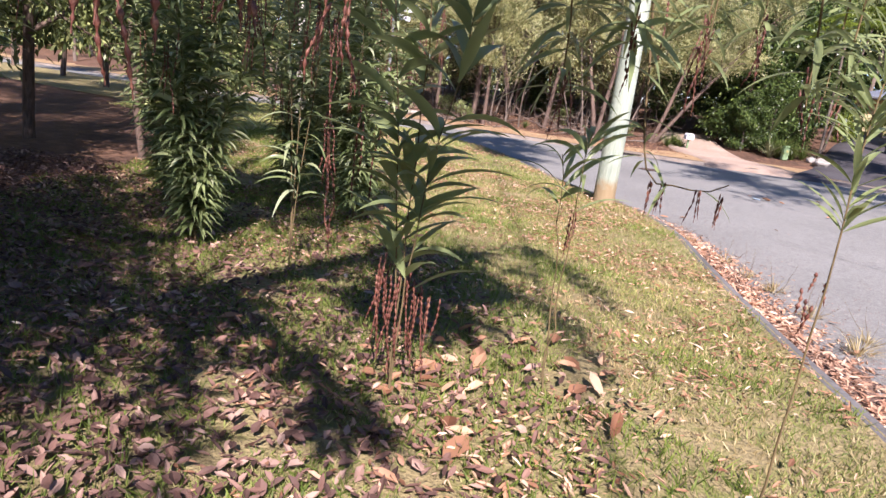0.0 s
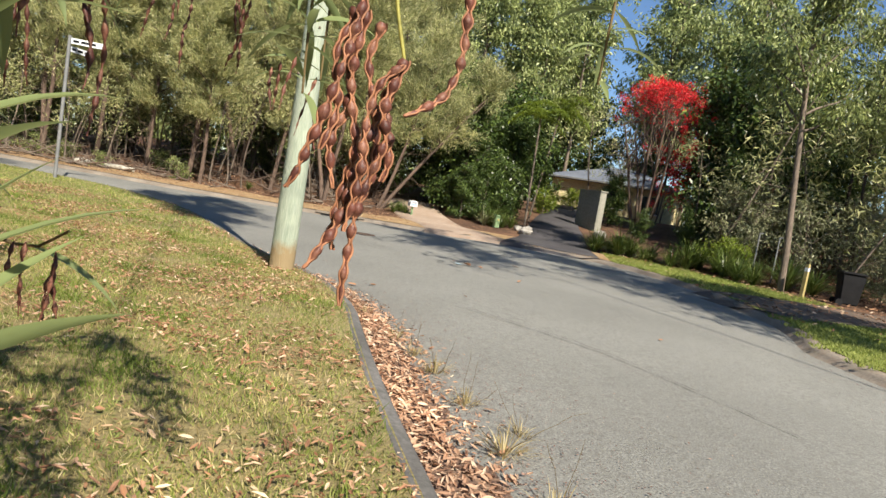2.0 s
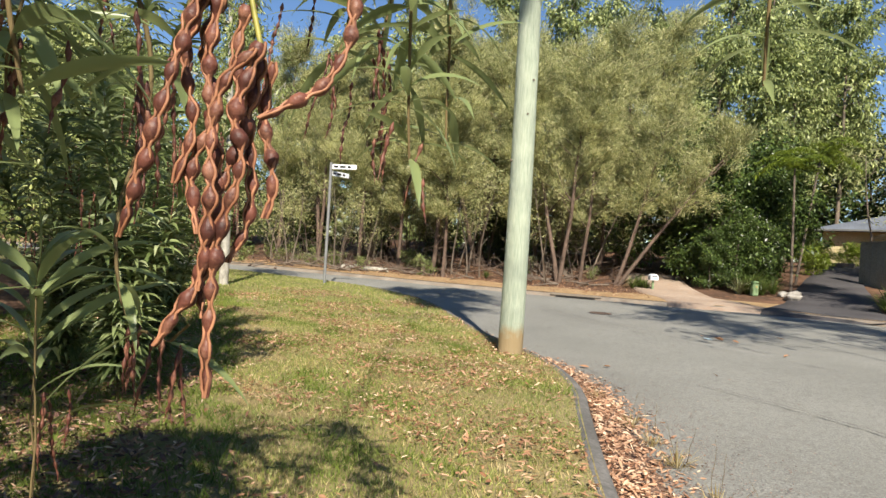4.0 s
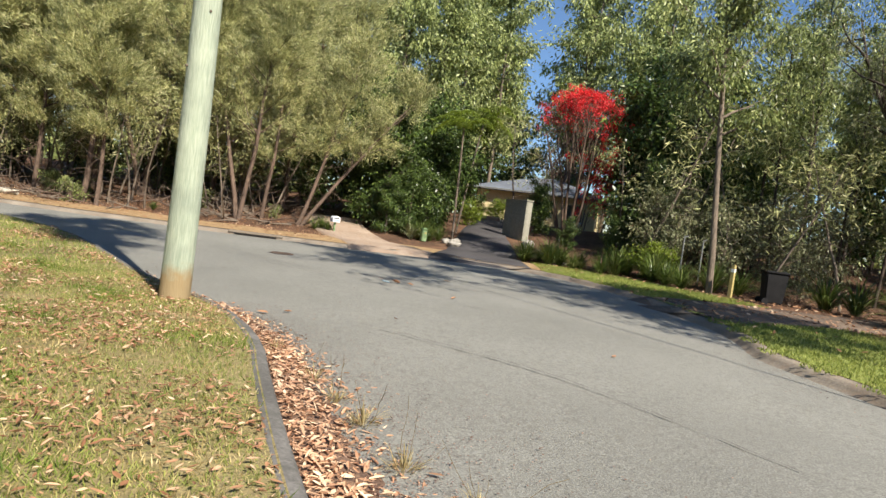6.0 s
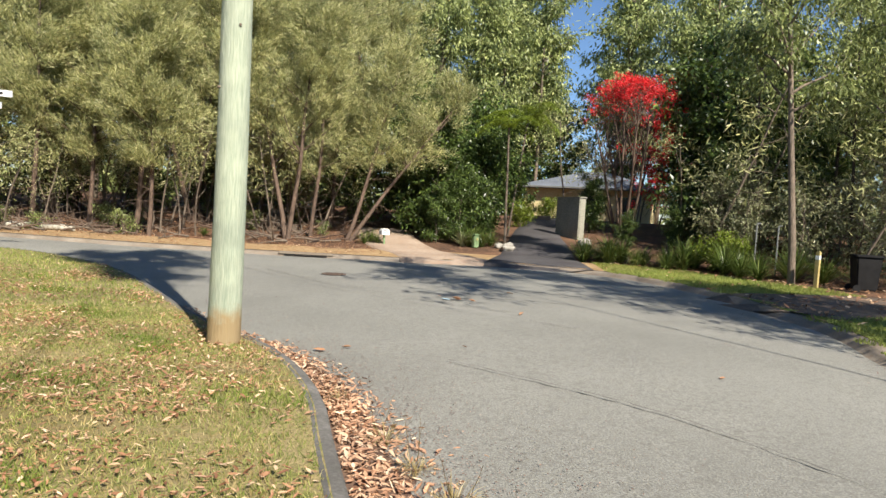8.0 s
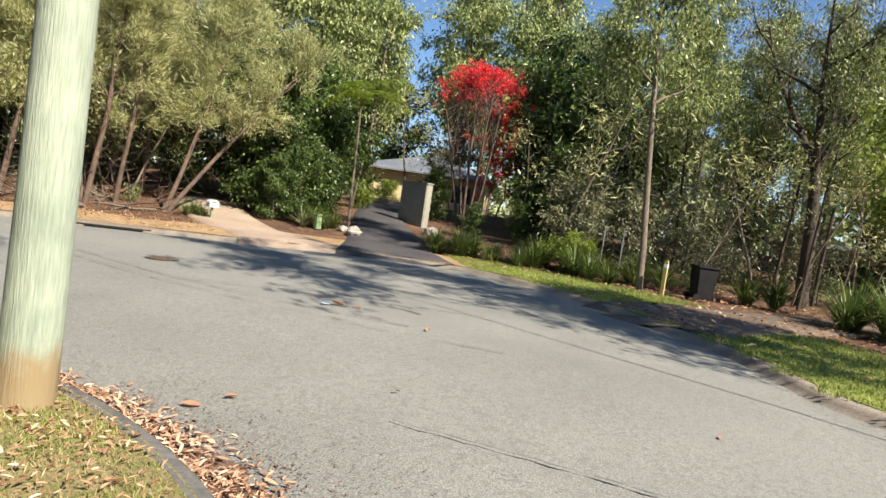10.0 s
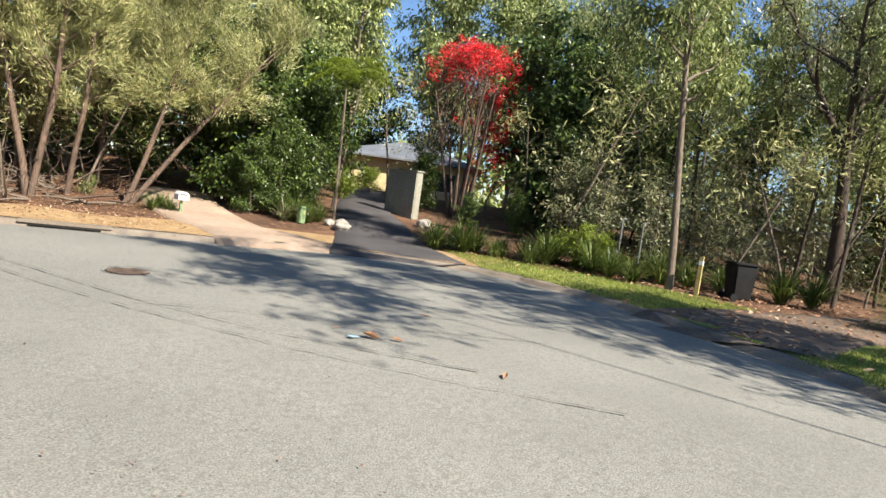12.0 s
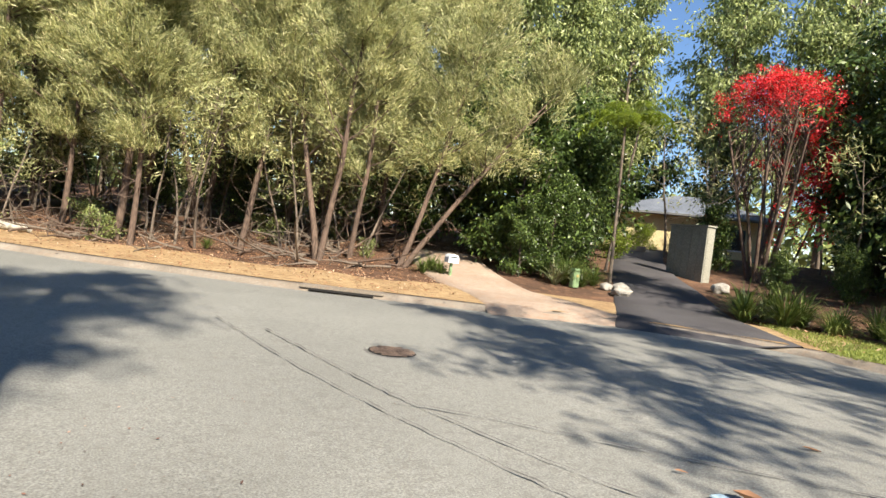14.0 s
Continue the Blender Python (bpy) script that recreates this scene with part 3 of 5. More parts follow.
# dense broad-leaved shrubs beside the driveways
SHRUB = variants(lambda i: leafy_meshes(80 + i, 5.2, 2.0, 8500, 0.17, 0.072, 0.05, 22, 0.06, 0.34, 0.3), 4, M_BARK_DARK, M_BROAD, "shrub")
spots = [(10.6, 35.2, 1.0), (12.0, 36.4, 1.15), (11.0, 37.8, 1.3), (13.3, 36.6, 1.05), (12.6, 39.0, 1.4), (10.2, 40.0, 1.4), (14.3, 38.6, 1.2), (12.6, 34.6, 0.6), (11.6, 34.2, 0.55), (10.6, 34.0, 0.5),
         (19.2, 33.0, 0.3), (20.8, 32.0, 0.36), (22.0, 33.2, 0.45), (23.8, 34.0, 1.6), (24.8, 32.2, 1.5), (22.8, 31.2, 0.95), (25.2, 35.6, 1.9), (27.0, 33.6, 1.8), (25.6, 30.0, 1.0), (19.9, 38.0, 0.6), (14.6, 42.5, 1.2), (13.6, 44.5, 1.5), (20.0, 57.0, 1.9), (24.0, 59.5, 2.1), (28.5, 60.0, 2.1), (33.0, 57.0, 2.0), (17.5, 52.0, 1.5), (29.5, 41.0, 1.5),
         (-6.0, 43.2, 0.9), (-2.5, 42.4, 0.8), (1.5, 41.4, 0.7), (4.6, 40.6, 0.75), (7.6, 39.4, 0.9), (-10.0, 42.6, 0.9), (-14.0, 44.0, 0.9), (-0.6, 44.6, 1.0), (3.2, 44.2, 1.0), (6.8, 43.6, 1.1), (-17.0, 45.0, 1.0), (-4.0, 47.0, 1.5), (0.0, 47.5, 1.6), (4.0, 47.0, 1.5), (8.0, 48.0, 1.7), (-8.5, 46.5, 1.5), (-13.0, 46.5, 1.4), (-18.0, 47.5, 1.5), (-24.0, 49.0, 1.6), (30.0, 33.5, 1.5), (33.5, 29.0, 1.5), (36.5, 24.0, 1.4), (28.0, 36.5, 1.5), (39.0, 20.0, 1.4)]
for i, (x, y, s) in enumerate(spots):
    plant_tree("shrub", SHRUB[i % 4], (x, y), "dense dark green broad-leaved shrub beside the driveway", "shrub", "shrubs by the driveways", 53.0 * i, s)
GREYSHRUB = variants(lambda i: leafy_meshes(90 + i, 3.4, 1.5, 2300, 0.17, 0.05, 0.05, 18, 0.04, 0.34, 0.2), 2, M_BARK_GREY, M_GREYLEAF, "grey_shrub")
for i, (x, y, s) in enumerate([(20.6, 27.6, 0.8), (21.8, 26.0, 0.9), (22.4, 28.6, 1.1), (21.2, 29.6, 1.0), (23.6, 25.4, 0.9), (24.5, 27.0, 1.1), (23.0, 23.6, 0.6), (26.6, 25.2, 1.0), (28.4, 22.8, 1.0), (30.5, 25.5, 1.3), (28.0, 28.0, 1.3), (31.0, 20.5, 1.0), (27.0, 18.4, 0.7), (33.0, 17.4, 1.0)]):
    plant_tree("shrub", GREYSHRUB[i % 2], (x, y), "open grey-green shrub under the gum trees", "shrub", "undergrowth shrubs", 61.0 * i, s)
LOWBUSH = variants(lambda i: leafy_meshes(96 + i, 1.3, 0.9, 2600, 0.11, 0.035, 0.05, 14, 0.02, 0.16, 0.1), 2, M_BARK_GREY, M_LIME, "low_bush")
for i, (x, y, s) in enumerate([(18.9, 26.8, 1.0), (19.4, 26.2, 0.85), (17.0, 40.6, 1.1), (18.4, 43.4, 1.1), (20.2, 44.6, 1.0), (21.0, 45.4, 1.0)]):
    plant_tree("bush", LOWBUSH[i % 2], (x, y), "low lime green rounded bush in the garden", "bush", "low garden bushes", 83.0 * i, s)
FLOORBUSH = variants(lambda i: leafy_meshes(99 + i, 1.0, 0.8, 900, 0.12, 0.04, 0.05, 10, 0.02, 0.2, 0.1), 2, M_BARK_BROWN, M_GUM, "floor_bush")
for i in range(30):
    x, y = rng.uniform(-14, 7), rng.uniform(33.5, 42)
    plant_tree("bush", FLOORBUSH[i % 2], (x, y), "small ragged bush on the wood floor", "bush", "bushes on the wood floor", 83.0 * i, rng.uniform(0.5, 1.0))

# gum trees
GUM = variants(lambda i: leafy_meshes(110 + i, 13.0 + i, 2.7, 13000, 0.19, 0.062, 0.36, 26, 0.12, 0.5, 0.6), 4, M_BARK_GREY, M_GUM, "gum")
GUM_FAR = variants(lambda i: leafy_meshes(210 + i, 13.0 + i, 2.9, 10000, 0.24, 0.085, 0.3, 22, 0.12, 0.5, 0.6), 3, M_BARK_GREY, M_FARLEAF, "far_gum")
GUM_THIN = variants(lambda i: leafy_meshes(120 + i, 11.0 + i, 1.7, 5200, 0.16, 0.05, 0.42, 18, 0.075, 0.42, 0.6), 3, M_BARK_DARK, M_GUM, "thin_gum")
plant_tree("gum_tree", GUM[3], (18.45, 22.9), "tall slender gum with a pale grey-brown trunk", "tree", "gum trees", 100, 0.9)
FORK = variants(lambda i: leafy_meshes(131, 12.5, 2.6, 8000, 0.15, 0.04, 0.4, 20, 0.24, 0.5, 0.6, fork=0.4), 1, M_BARK_DARK, M_GREYLEAF, "forked_gum")
plant_tree("gum_tree", FORK[0], (25.7, 22.0), "large forked gum tree with dark rough bark", "tree", "gum trees", 25)
k = 0
for x, y, s in [(24.6, 26.6, 1.0), (26.4, 25.2, 0.9), (26.9, 23.8, 0.9), (27.6, 22.6, 1.0), (28.2, 21.6, 0.85), (22.9, 29.8, 1.0), (25.8, 28.6, 1.1), (28.8, 26.8, 1.1), (30.2, 24.0, 1.0), (31.4, 21.8, 1.0), (29.6, 29.8, 1.2),
                (24.0, 21.2, 0.8), (33.0, 26.0, 1.2), (34.5, 22.5, 1.1), (32.0, 31.5, 1.3), (27.2, 33.0, 1.3), (29.5, 39.0, 1.1), (30.4, 18.6, 0.9), (36.0, 19.0, 1.1)]:
    plant_tree("gum_tree", GUM_THIN[k % 3], (x, y), "thin young gum tree with a dark trunk", "tree", "gum trees", 47.0 * k, s)
    k += 1
for x, y, s in [(37.0, 38.0, 1.2), (35.0, 31.0, 1.2), (37.5, 26.0, 1.15), (32.0, 46.0, 1.35), (34.0, 41.0, 1.35), (39.0, 35.0, 1.3), (42.0, 28.0, 1.3), (24.0, 56.0, 1.4), (17.0, 50.0, 1.25),
                (13.0, 48.0, 1.3), (19.0, 56.0, 1.5), (21.5, 58.0, 1.3), (25.5, 61.0, 1.5), (19.6, 52.5, 1.1), (23.5, 63.0, 1.5), (30.0, 54.0, 1.6), (36.0, 50.0, 1.6), (12.0, 55.0, 1.5), (6.0, 50.0, 1.35), (0.0, 51.0, 1.35), (-7.0, 50.0, 1.3), (-14.0, 53.0, 1.35), (-22.0, 52.0, 1.3),
                (-30.0, 52.0, 1.3), (-38.0, 54.0, 1.3), (43.0, 43.0, 1.6), (47.0, 34.0, 1.5), (46.0, 24.0, 1.4), (41.0, 20.5, 1.2), (48.0, 15.0, 1.4), (26.0, 62.0, 1.7), (34.0, 60.0, 1.8), (16.0, 63.0, 1.6),
                (-28.0, 46.0, 1.1), (-34.0, 47.5, 1.2), (-3.0, 58.0, 1.4), (-12.0, 61.0, 1.4), (8.0, 60.0, 1.5), (30.5, 48.0, 1.2)]:
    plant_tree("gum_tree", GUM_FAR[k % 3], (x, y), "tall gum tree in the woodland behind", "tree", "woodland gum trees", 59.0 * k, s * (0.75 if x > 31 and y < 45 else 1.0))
    k += 1

# near-side trees to the left, and trees added out of view whose shade falls on the road
LEFT = variants(lambda i: leafy_meshes(140 + i, 8.0, 2.7, 13000, 0.18, 0.06, 0.2, 28, 0.1, 0.55, 0.5), 2, M_BARK_BROWN, M_GUM, "left_tree")
for i, (x, y, s) in enumerate([(-6.2, 19.0, 0.8), (-8.5, 15.5, 1.0), (-6.6, 11.0, 0.9), (-10.0, 22.5, 1.0), (-12.5, 18.0, 1.1), (-14.0, 26.0, 1.1), (-10.5, 7.0, 1.1), (-6.0, 4.0, 1.0), (-17.0, 21.0, 1.2), (-19.0, 29.5, 1.2), (-25.0, 33.0, 1.2)]):
    plant_tree("tree", LEFT[i % 2], (x, y), "leafy tree at the edge of the shaded lawn", "tree", "trees left of the lawn", 71.0 * i, s)
PALE = variants(lambda i: leafy_meshes(150, 9.5, 2.0, 3800, 0.18, 0.045, 0.45, 14, 0.13, 0.5, 0.6), 1, M_BARK_PALE, M_GUM, "pale_gum")
plant_tree("gum_tree", PALE[0], (-4.35, 21.6), "gum tree with a white mottled trunk on the lawn", "tree", "", 30)
# shade casters that stay out of view; thin trunks keep their own shadows faint
HIGH = variants(lambda i: leafy_meshes(180 + i, 14.0, 2.6, 4600, 0.2, 0.07, 0.58, 18, 0.02, 0.3, 0.6), 2, M_BARK_GREY, M_GUM, "high_gum")
LOWCROWN = variants(lambda i: leafy_meshes(185 + i, 12.0, 2.7, 6000, 0.19, 0.065, 0.44, 24, 0.06, 0.32, 0.6), 1, M_BARK_GREY, M_GUM, "low_gum")
TALL = variants(lambda i: leafy_meshes(190, 25.0, 2.7, 6500, 0.3, 0.1, 0.76, 14, 0.035, 0.4, 0.6), 1, M_BARK_PALE, M_GUM, "tall_gum")
t = plant_tree("gum_tree", TALL[0], (5.2, -3.5), "unseen tall slender gum leaning over the road to shade it", "tree", "gum trees along the road")
t.matrix_world = t.matrix_world @ pose(0, 0, 0, -15.5, 5.8, 0)
for i, (x, y, s, kind) in enumerate([(14.2, 9.6, 1.0, LOWCROWN), (15.6, 9.0, 1.05, LOWCROWN), (17.4, 8.4, 1.1, LOWCROWN), (18.4, 11.6, 0.8, LOWCROWN), (11.7, 10.0, 1.2, HIGH), (14.3, 10.4, 1.2, HIGH)]):
    plant_tree("gum_tree", kind[i % len(kind)], (x, y), "unseen gum on the verge across the road, shading the asphalt", "tree", "gum trees along the road", 33.0 * i, s)
for i in range(14):
    a = radians(150 + 15 * i)
    plant_tree("gum_tree", GUM_FAR[i % 3], (3 + 26 * math.cos(a), 2 + 24 * math.sin(a)), "tall gum tree in the woodland behind", "tree", "woodland gum trees", 29.0 * i, 1.1)
LIME = variants(lambda i: leafy_meshes(160, 7.5, 1.9, 5200, 0.17, 0.075, 0.3, 18, 0.07, 0.42, 0.4), 1, M_BARK_GREY, M_LIME, "lime_tree")
plant_tree("tree", LIME[0], (23.4, 18.4), "small tree with bright lime green leaves", "tree", "", 15)


# ---- red flame tree ----
def flame_meshes():
    """Several slim stems that fan into an arched canopy; blossom sits on the outer shell and trails down one flank."""
    rng = np.random.default_rng(7)
    wood, red = Acc(), Acc()
    flank = np.array([0.81, -0.58, 0.0])
    C, weight = [], []
    for k in range(7):
        a = 6.283 * k / 7 + rng.normal(0, 0.2)
        st = limb(wood, (0.35 * math.cos(a), 0.35 * math.sin(a), -0.1), (0.22 * math.cos(a), 0.22 * math.sin(a), 1), rng.uniform(5.2, 6.4), 0.085, 0.035, rng, 0.14, 0.05, 10, 7)
        for j in range(15):
            f = rng.uniform(0.45, 1.0)
            p = np.array([np.interp(f * 10, np.arange(11), st[:, c]) for c in range(3)])
            b, e = rng.random() * 6.283, rng.uniform(0.15, 1.5)
            q = np.array([1.9 * math.cos(b) * math.cos(e), 1.9 * math.sin(b) * math.cos(e), 5.6 + 2.1 * math.sin(e)])
            mid = (p + q) / 2 + rng.normal(0, 0.15, 3) + [0, 0, 0.15]
            line = spline([p, mid, q], 0.25)
            tube(wood, line, np.linspace(0.024, 0.006, len(line)), 5, False)
            for m in range(3):
                d = rng.normal(0, 0.5, 3) * [1, 1, 0.45]
                limb(wood, q, d, float(np.linalg.norm(d)), 0.008, 0.004, rng, 0.3, 0, 3, 4)
                C.append(q + d)
                weight.append(np.interp(e, [0.15, 0.7, 1.5], [6, 26, 46]))
            if f < 0.75:
                d = rng.normal(0, 0.6, 3)
                limb(wood, p, d + [0, 0, 0.5], 1.3, 0.016, 0.004, rng, 0.5, 0, 4, 4)
    for k in range(95):
        z = rng.uniform(1.5, 6.4)
        q = flank * rng.normal(1.35, 0.42) + rng.normal(0, 0.5, 3) * [1, 1, 0] + [0, 0, z]
        limb(wood, q - [0.25 * q[0], 0.25 * q[1], 0.5], [0.25 * q[0], 0.25 * q[1], 0.5], 0.75, 0.014, 0.005, rng, 0.3, 0, 4, 4)
        C.append(q)
        weight.append(np.interp(z, [1.6, 6.4], [26, 60]))
    n = np.array(weight).astype(int)
    P = np.repeat(np.array(C), n, 0)
    m = len(P)
    blades(red, P + rng.normal(0, 0.1, (m, 3)), rng.normal(0, 1, (m, 3)), rng.normal(0, 1, (m, 3)), rng.uniform(0.06, 0.13, m), rng.uniform(0.04, 0.07, m))
    return wood, red


w, l = flame_meshes()
flame = thing("flame_tree", (21.0, 36.5, on_ground(21.0, 36.5)), "bare-branched tree covered in bright red blossom", "tree")
part("trunk", w.mesh("flame_trunk", M_BARK_BROWN), flame, "dark brown stems")
part("blossom", l.mesh("flame_blossom", M_RED, False), flame, "bright red blossom")


# ---- palms ----
def palm(x, y, h, fronds, size, lean=0.0):
    rng = np.random.default_rng(int(x * 10))
    p = thing("palm", (x, y, on_ground(x, y)), "slim palm with yellow-green arching fronds", "palm", "palms by the driveway")
    acc = Acc()
    pts = limb(acc, (0, 0, -0.1), (lean, 0.02, 1), h, 0.06, 0.04, rng, 0.05, 0, 12, 9)
    part("trunk", acc.mesh("palm_trunk", M_BARK_GREY), p)
    for k in range(fronds):
        a = 6.283 * k / fronds + rng.normal(0, 0.2)
        acc = Acc()
        d = np.array([math.cos(a), math.sin(a), rng.uniform(0.7, 2.6)])
        line, dd = [pts[-1]], unit(d)
        for i in range(10):
            dd = unit(dd + np.array([0, 0, -0.2]))
            line.append(line[-1] + dd * size / 10)
        line = np.array(line)
        tube(acc, line, np.linspace(0.018, 0.004, 11), 4, False)
        q = np.repeat(line[2:], 5, 0) + rng.normal(0, 0.02, (45, 3))
        out = np.cross(unit(np.gradient(line, axis=0))[2:], [0, 0, 1.0])
        for s in (-1, 1):
            D = np.repeat(out * s, 5, 0) + rng.normal(0, 0.12, (45, 3)) + np.array([0, 0, -0.35])
            blades(acc, q, D, np.tile([0.1, 0, 1.0], (45, 1)), rng.uniform(0.3, 0.5, 45) * size / 1.8, 0.045)
        part("frond", acc.mesh("palm_frond", M_LIME, False), p)


palm(13.8, 34.2, 5.2, 11, 1.7, 0.0)
palm(14.9, 36.9, 5.9, 12, 1.9, 0.1)


# ---- strap-leaved clumps ----
def clump_mesh(seed, blades_n, ln, w):
    rng = np.random.default_rng(seed)
    acc = Acc()
    a = rng.random(blades_n) * 6.283
    tilt = rng.uniform(0.1, 0.9, blades_n)
    P = np.column_stack([0.12 * np.cos(a), 0.12 * np.sin(a), np.zeros(blades_n)]) * rng.random((blades_n, 1))
    D = np.column_stack([np.cos(a) * tilt, np.sin(a) * tilt, np.ones(blades_n)])
    straps(acc, P, D, rng.uniform(0.6, 1.1, blades_n) * ln, w, rng.uniform(0.9, 2.2, blades_n), 4, 1)
    return acc.mesh("clump_leaves", M_STRAP, False)


CLUMPS = [clump_mesh(170 + i, 150, 1.15, 0.03) for i in range(3)]
rng = np.random.default_rng(9)
rows = [(15.3 + 0.62 * i + rng.normal(0, 0.1), 29.4 - 0.72 * i + rng.normal(0, 0.18), rng.uniform(0.75, 1.2)) for i in range(9)]
rows += [(15.9 + 0.62 * i + rng.normal(0, 0.15), 30.0 - 0.72 * i + rng.normal(0, 0.2), rng.uniform(0.8, 1.3)) for i in range(8)]
rows += [(20.2, 18.0, 1.3), (20.6, 17.2, 1.5), (21.2, 18.3, 1.5), (19.9, 16.4, 1.3), (21.4, 17.0, 1.6), (20.6, 15.6, 1.4), (19.4, 15.4, 1.2), (21.8, 21.6, 1.3), (22.3, 21.0, 1.2), (21.4, 23.2, 1.0), (18.4, 24.9, 0.9), (18.3, 24.0, 0.8),
         (7.4, 33.1, 0.55), (7.7, 33.4, 0.6), (7.9, 33.0, 0.5), (12.4, 33.2, 0.7), (12.9, 33.5, 0.75), (11.9, 33.4, 0.9), (12.2, 33.9, 1.0), (18.6, 27.8, 1.0), (19.6, 26.4, 1.1), (17.2, 31.0, 0.8), (1.2, 34.2, 0.4)]
FLAX = clump_mesh(199, 60, 1.3, 0.06)
FLAX.materials[0] = M_GREYLEAF
for x, y, s in [(11.55, 33.3, 0.75), (15.9, 29.6, 0.6)]:
    t = thing("flax_plant", (x, y, on_ground(x, y) - 0.02), "pale grey-green flax with broad arching leaves", "plant", "flax plants", 20, s)
    part("leaves", FLAX, t)
for i, (x, y, s) in enumerate(rows):
    t = thing("grass_clump", (x, y, on_ground(x, y) - 0.02), "clump of arching green strap leaves", "plant", "strap-leaved clumps", 40.0 * i, s)
    part("leaves", CLUMPS[i % 3], t)


# ---- small built things ----
M_STEEL = surface("grey_painted_steel", (0.40, 0.42, 0.42), (0.55, 0.57, 0.57), 2.0, 40.0, 0.5, 0.1, 0.002)
M_POST = surface("weathered_galvanised_steel", (0.16, 0.165, 0.165), (0.25, 0.255, 0.25), 2.0, 40.0, 0.55, 0.1, 0.002)
M_GREEN_BOX = surface("green_plastic", (0.16, 0.24, 0.12), (0.26, 0.36, 0.19), 2.0, 30.0, 0.6, 0.1, 0.002)
M_WHITE = surface("white_paint", (0.66, 0.68, 0.70), (0.82, 0.83, 0.84), 2.0, 40.0, 0.45, 0.1, 0.002)
M_BLACK = surface("black_plastic", (0.008, 0.008, 0.009), (0.02, 0.02, 0.021), 2.0, 50.0, 0.75, 0.15, 0.002, spec=0.2)
M_YELLOW = surface("weathered_yellow_timber", (0.36, 0.28, 0.10), (0.50, 0.42, 0.19), 3.0, 40.0, 0.8, 0.3, 0.004)
M_CREAM = surface("cream_render", (0.60, 0.50, 0.26), (0.72, 0.62, 0.36), 0.8, 30.0, 0.9, 0.2, 0.004)
M_ROOF = surface("grey_roof_tiles", (0.11, 0.125, 0.155), (0.17, 0.19, 0.23), 0.8, 12.0, 0.85, 0.5, 0.02)
M_SHED = surface("grey_green_cladding", (0.25, 0.24, 0.19), (0.35, 0.34, 0.28), 0.7, 20.0, 0.8, 0.2, 0.005)
M_GLASS_DARK = surface("dark_window", (0.02, 0.025, 0.03), (0.05, 0.055, 0.06), 1.0, 10.0, 0.15, 0.0, 0.001, spec=0.6)
M_ROCK = surface("pale_rock", (0.17, 0.155, 0.13), (0.44, 0.41, 0.36), 2.5, 25.0, 0.9, 0.6, 0.02)
M_IRON = surface("rusty_iron", (0.10, 0.07, 0.055), (0.19, 0.135, 0.105), 6.0, 60.0, 0.75, 0.4, 0.004)
# near-black that stands for shade in the drain slot and between manhole ribs
M_SHADOW_SLOT = surface("slot_shade_black", (0.01, 0.01, 0.01), (0.025, 0.022, 0.02), 3.0, 20.0, 0.9, 0.1, 0.002)
M_BLUE_SIGN = surface("blue_grey_paint", (0.30, 0.42, 0.50), (0.42, 0.55, 0.62), 2.0, 30.0, 0.5, 0.1, 0.002)


def letterbox(x, y):
    z = on_ground(x, y)
    t = thing("letterbox", (x, y, z), "pale blue-white letterbox on a green steel post", "letterbox", "", 12, 0.8)
    part("post", box_mesh("letterbox_post", 0.09, 0.09, 0.55, M_GREEN_BOX, (0, 0, 0.25), 0.008), t, "green painted post")
    bm = bmesh.new()
    prof = [(-0.2, 0.0), (0.2, 0.0), (0.2, 0.2), (0.16, 0.27), (0.08, 0.31), (-0.08, 0.31), (-0.16, 0.27), (-0.2, 0.2)]
    f = bm.faces.new([bm.verts.new((px, -0.2, 0.5 + pz)) for px, pz in prof])
    ext = bmesh.ops.extrude_face_region(bm, geom=[f])
    bmesh.ops.translate(bm, vec=(0, 0.4, 0), verts=[v for v in ext["geom"] if isinstance(v, bmesh.types.BMVert)])
    bmesh.ops.recalc_face_normals(bm, faces=bm.faces[:])
    b = part("box", bm_mesh("letterbox_box", bm, M_WHITE), t)
    part("slot", box_mesh("letterbox_slot", 0.26, 0.012, 0.04, M_BLACK, (0, -0.203, 0.7), 0.0), b)
    part("flap", box_mesh("letterbox_flap", 0.3, 0.014, 0.09, M_BLUE_SIGN, (0, -0.204, 0.6), 0.003), b, "blue-grey flap")


letterbox(8.15, 32.8)


def pillar(x, y):
    t = thing("utility_pillar", (x, y, on_ground(x, y)), "short green plastic utility pillar with a domed cap", "utility pillar", "", 20, 0.8)
    part("body", box_mesh("pillar_body", 0.3, 0.26, 0.62, M_GREEN_BOX, (0, 0, 0.3), 0.03), t)
    part("cap", box_mesh("pillar_cap", 0.34, 0.3, 0.12, M_GREEN_BOX, (0, 0, 0.66), 0.05), t)
    part("lid_label", box_mesh("pillar_label", 0.12, 0.006, 0.1, M_YELLOW, (0.02, -0.134, 0.45), 0.0), t, "small yellow warning plate")


pillar(12.05, 33.0)


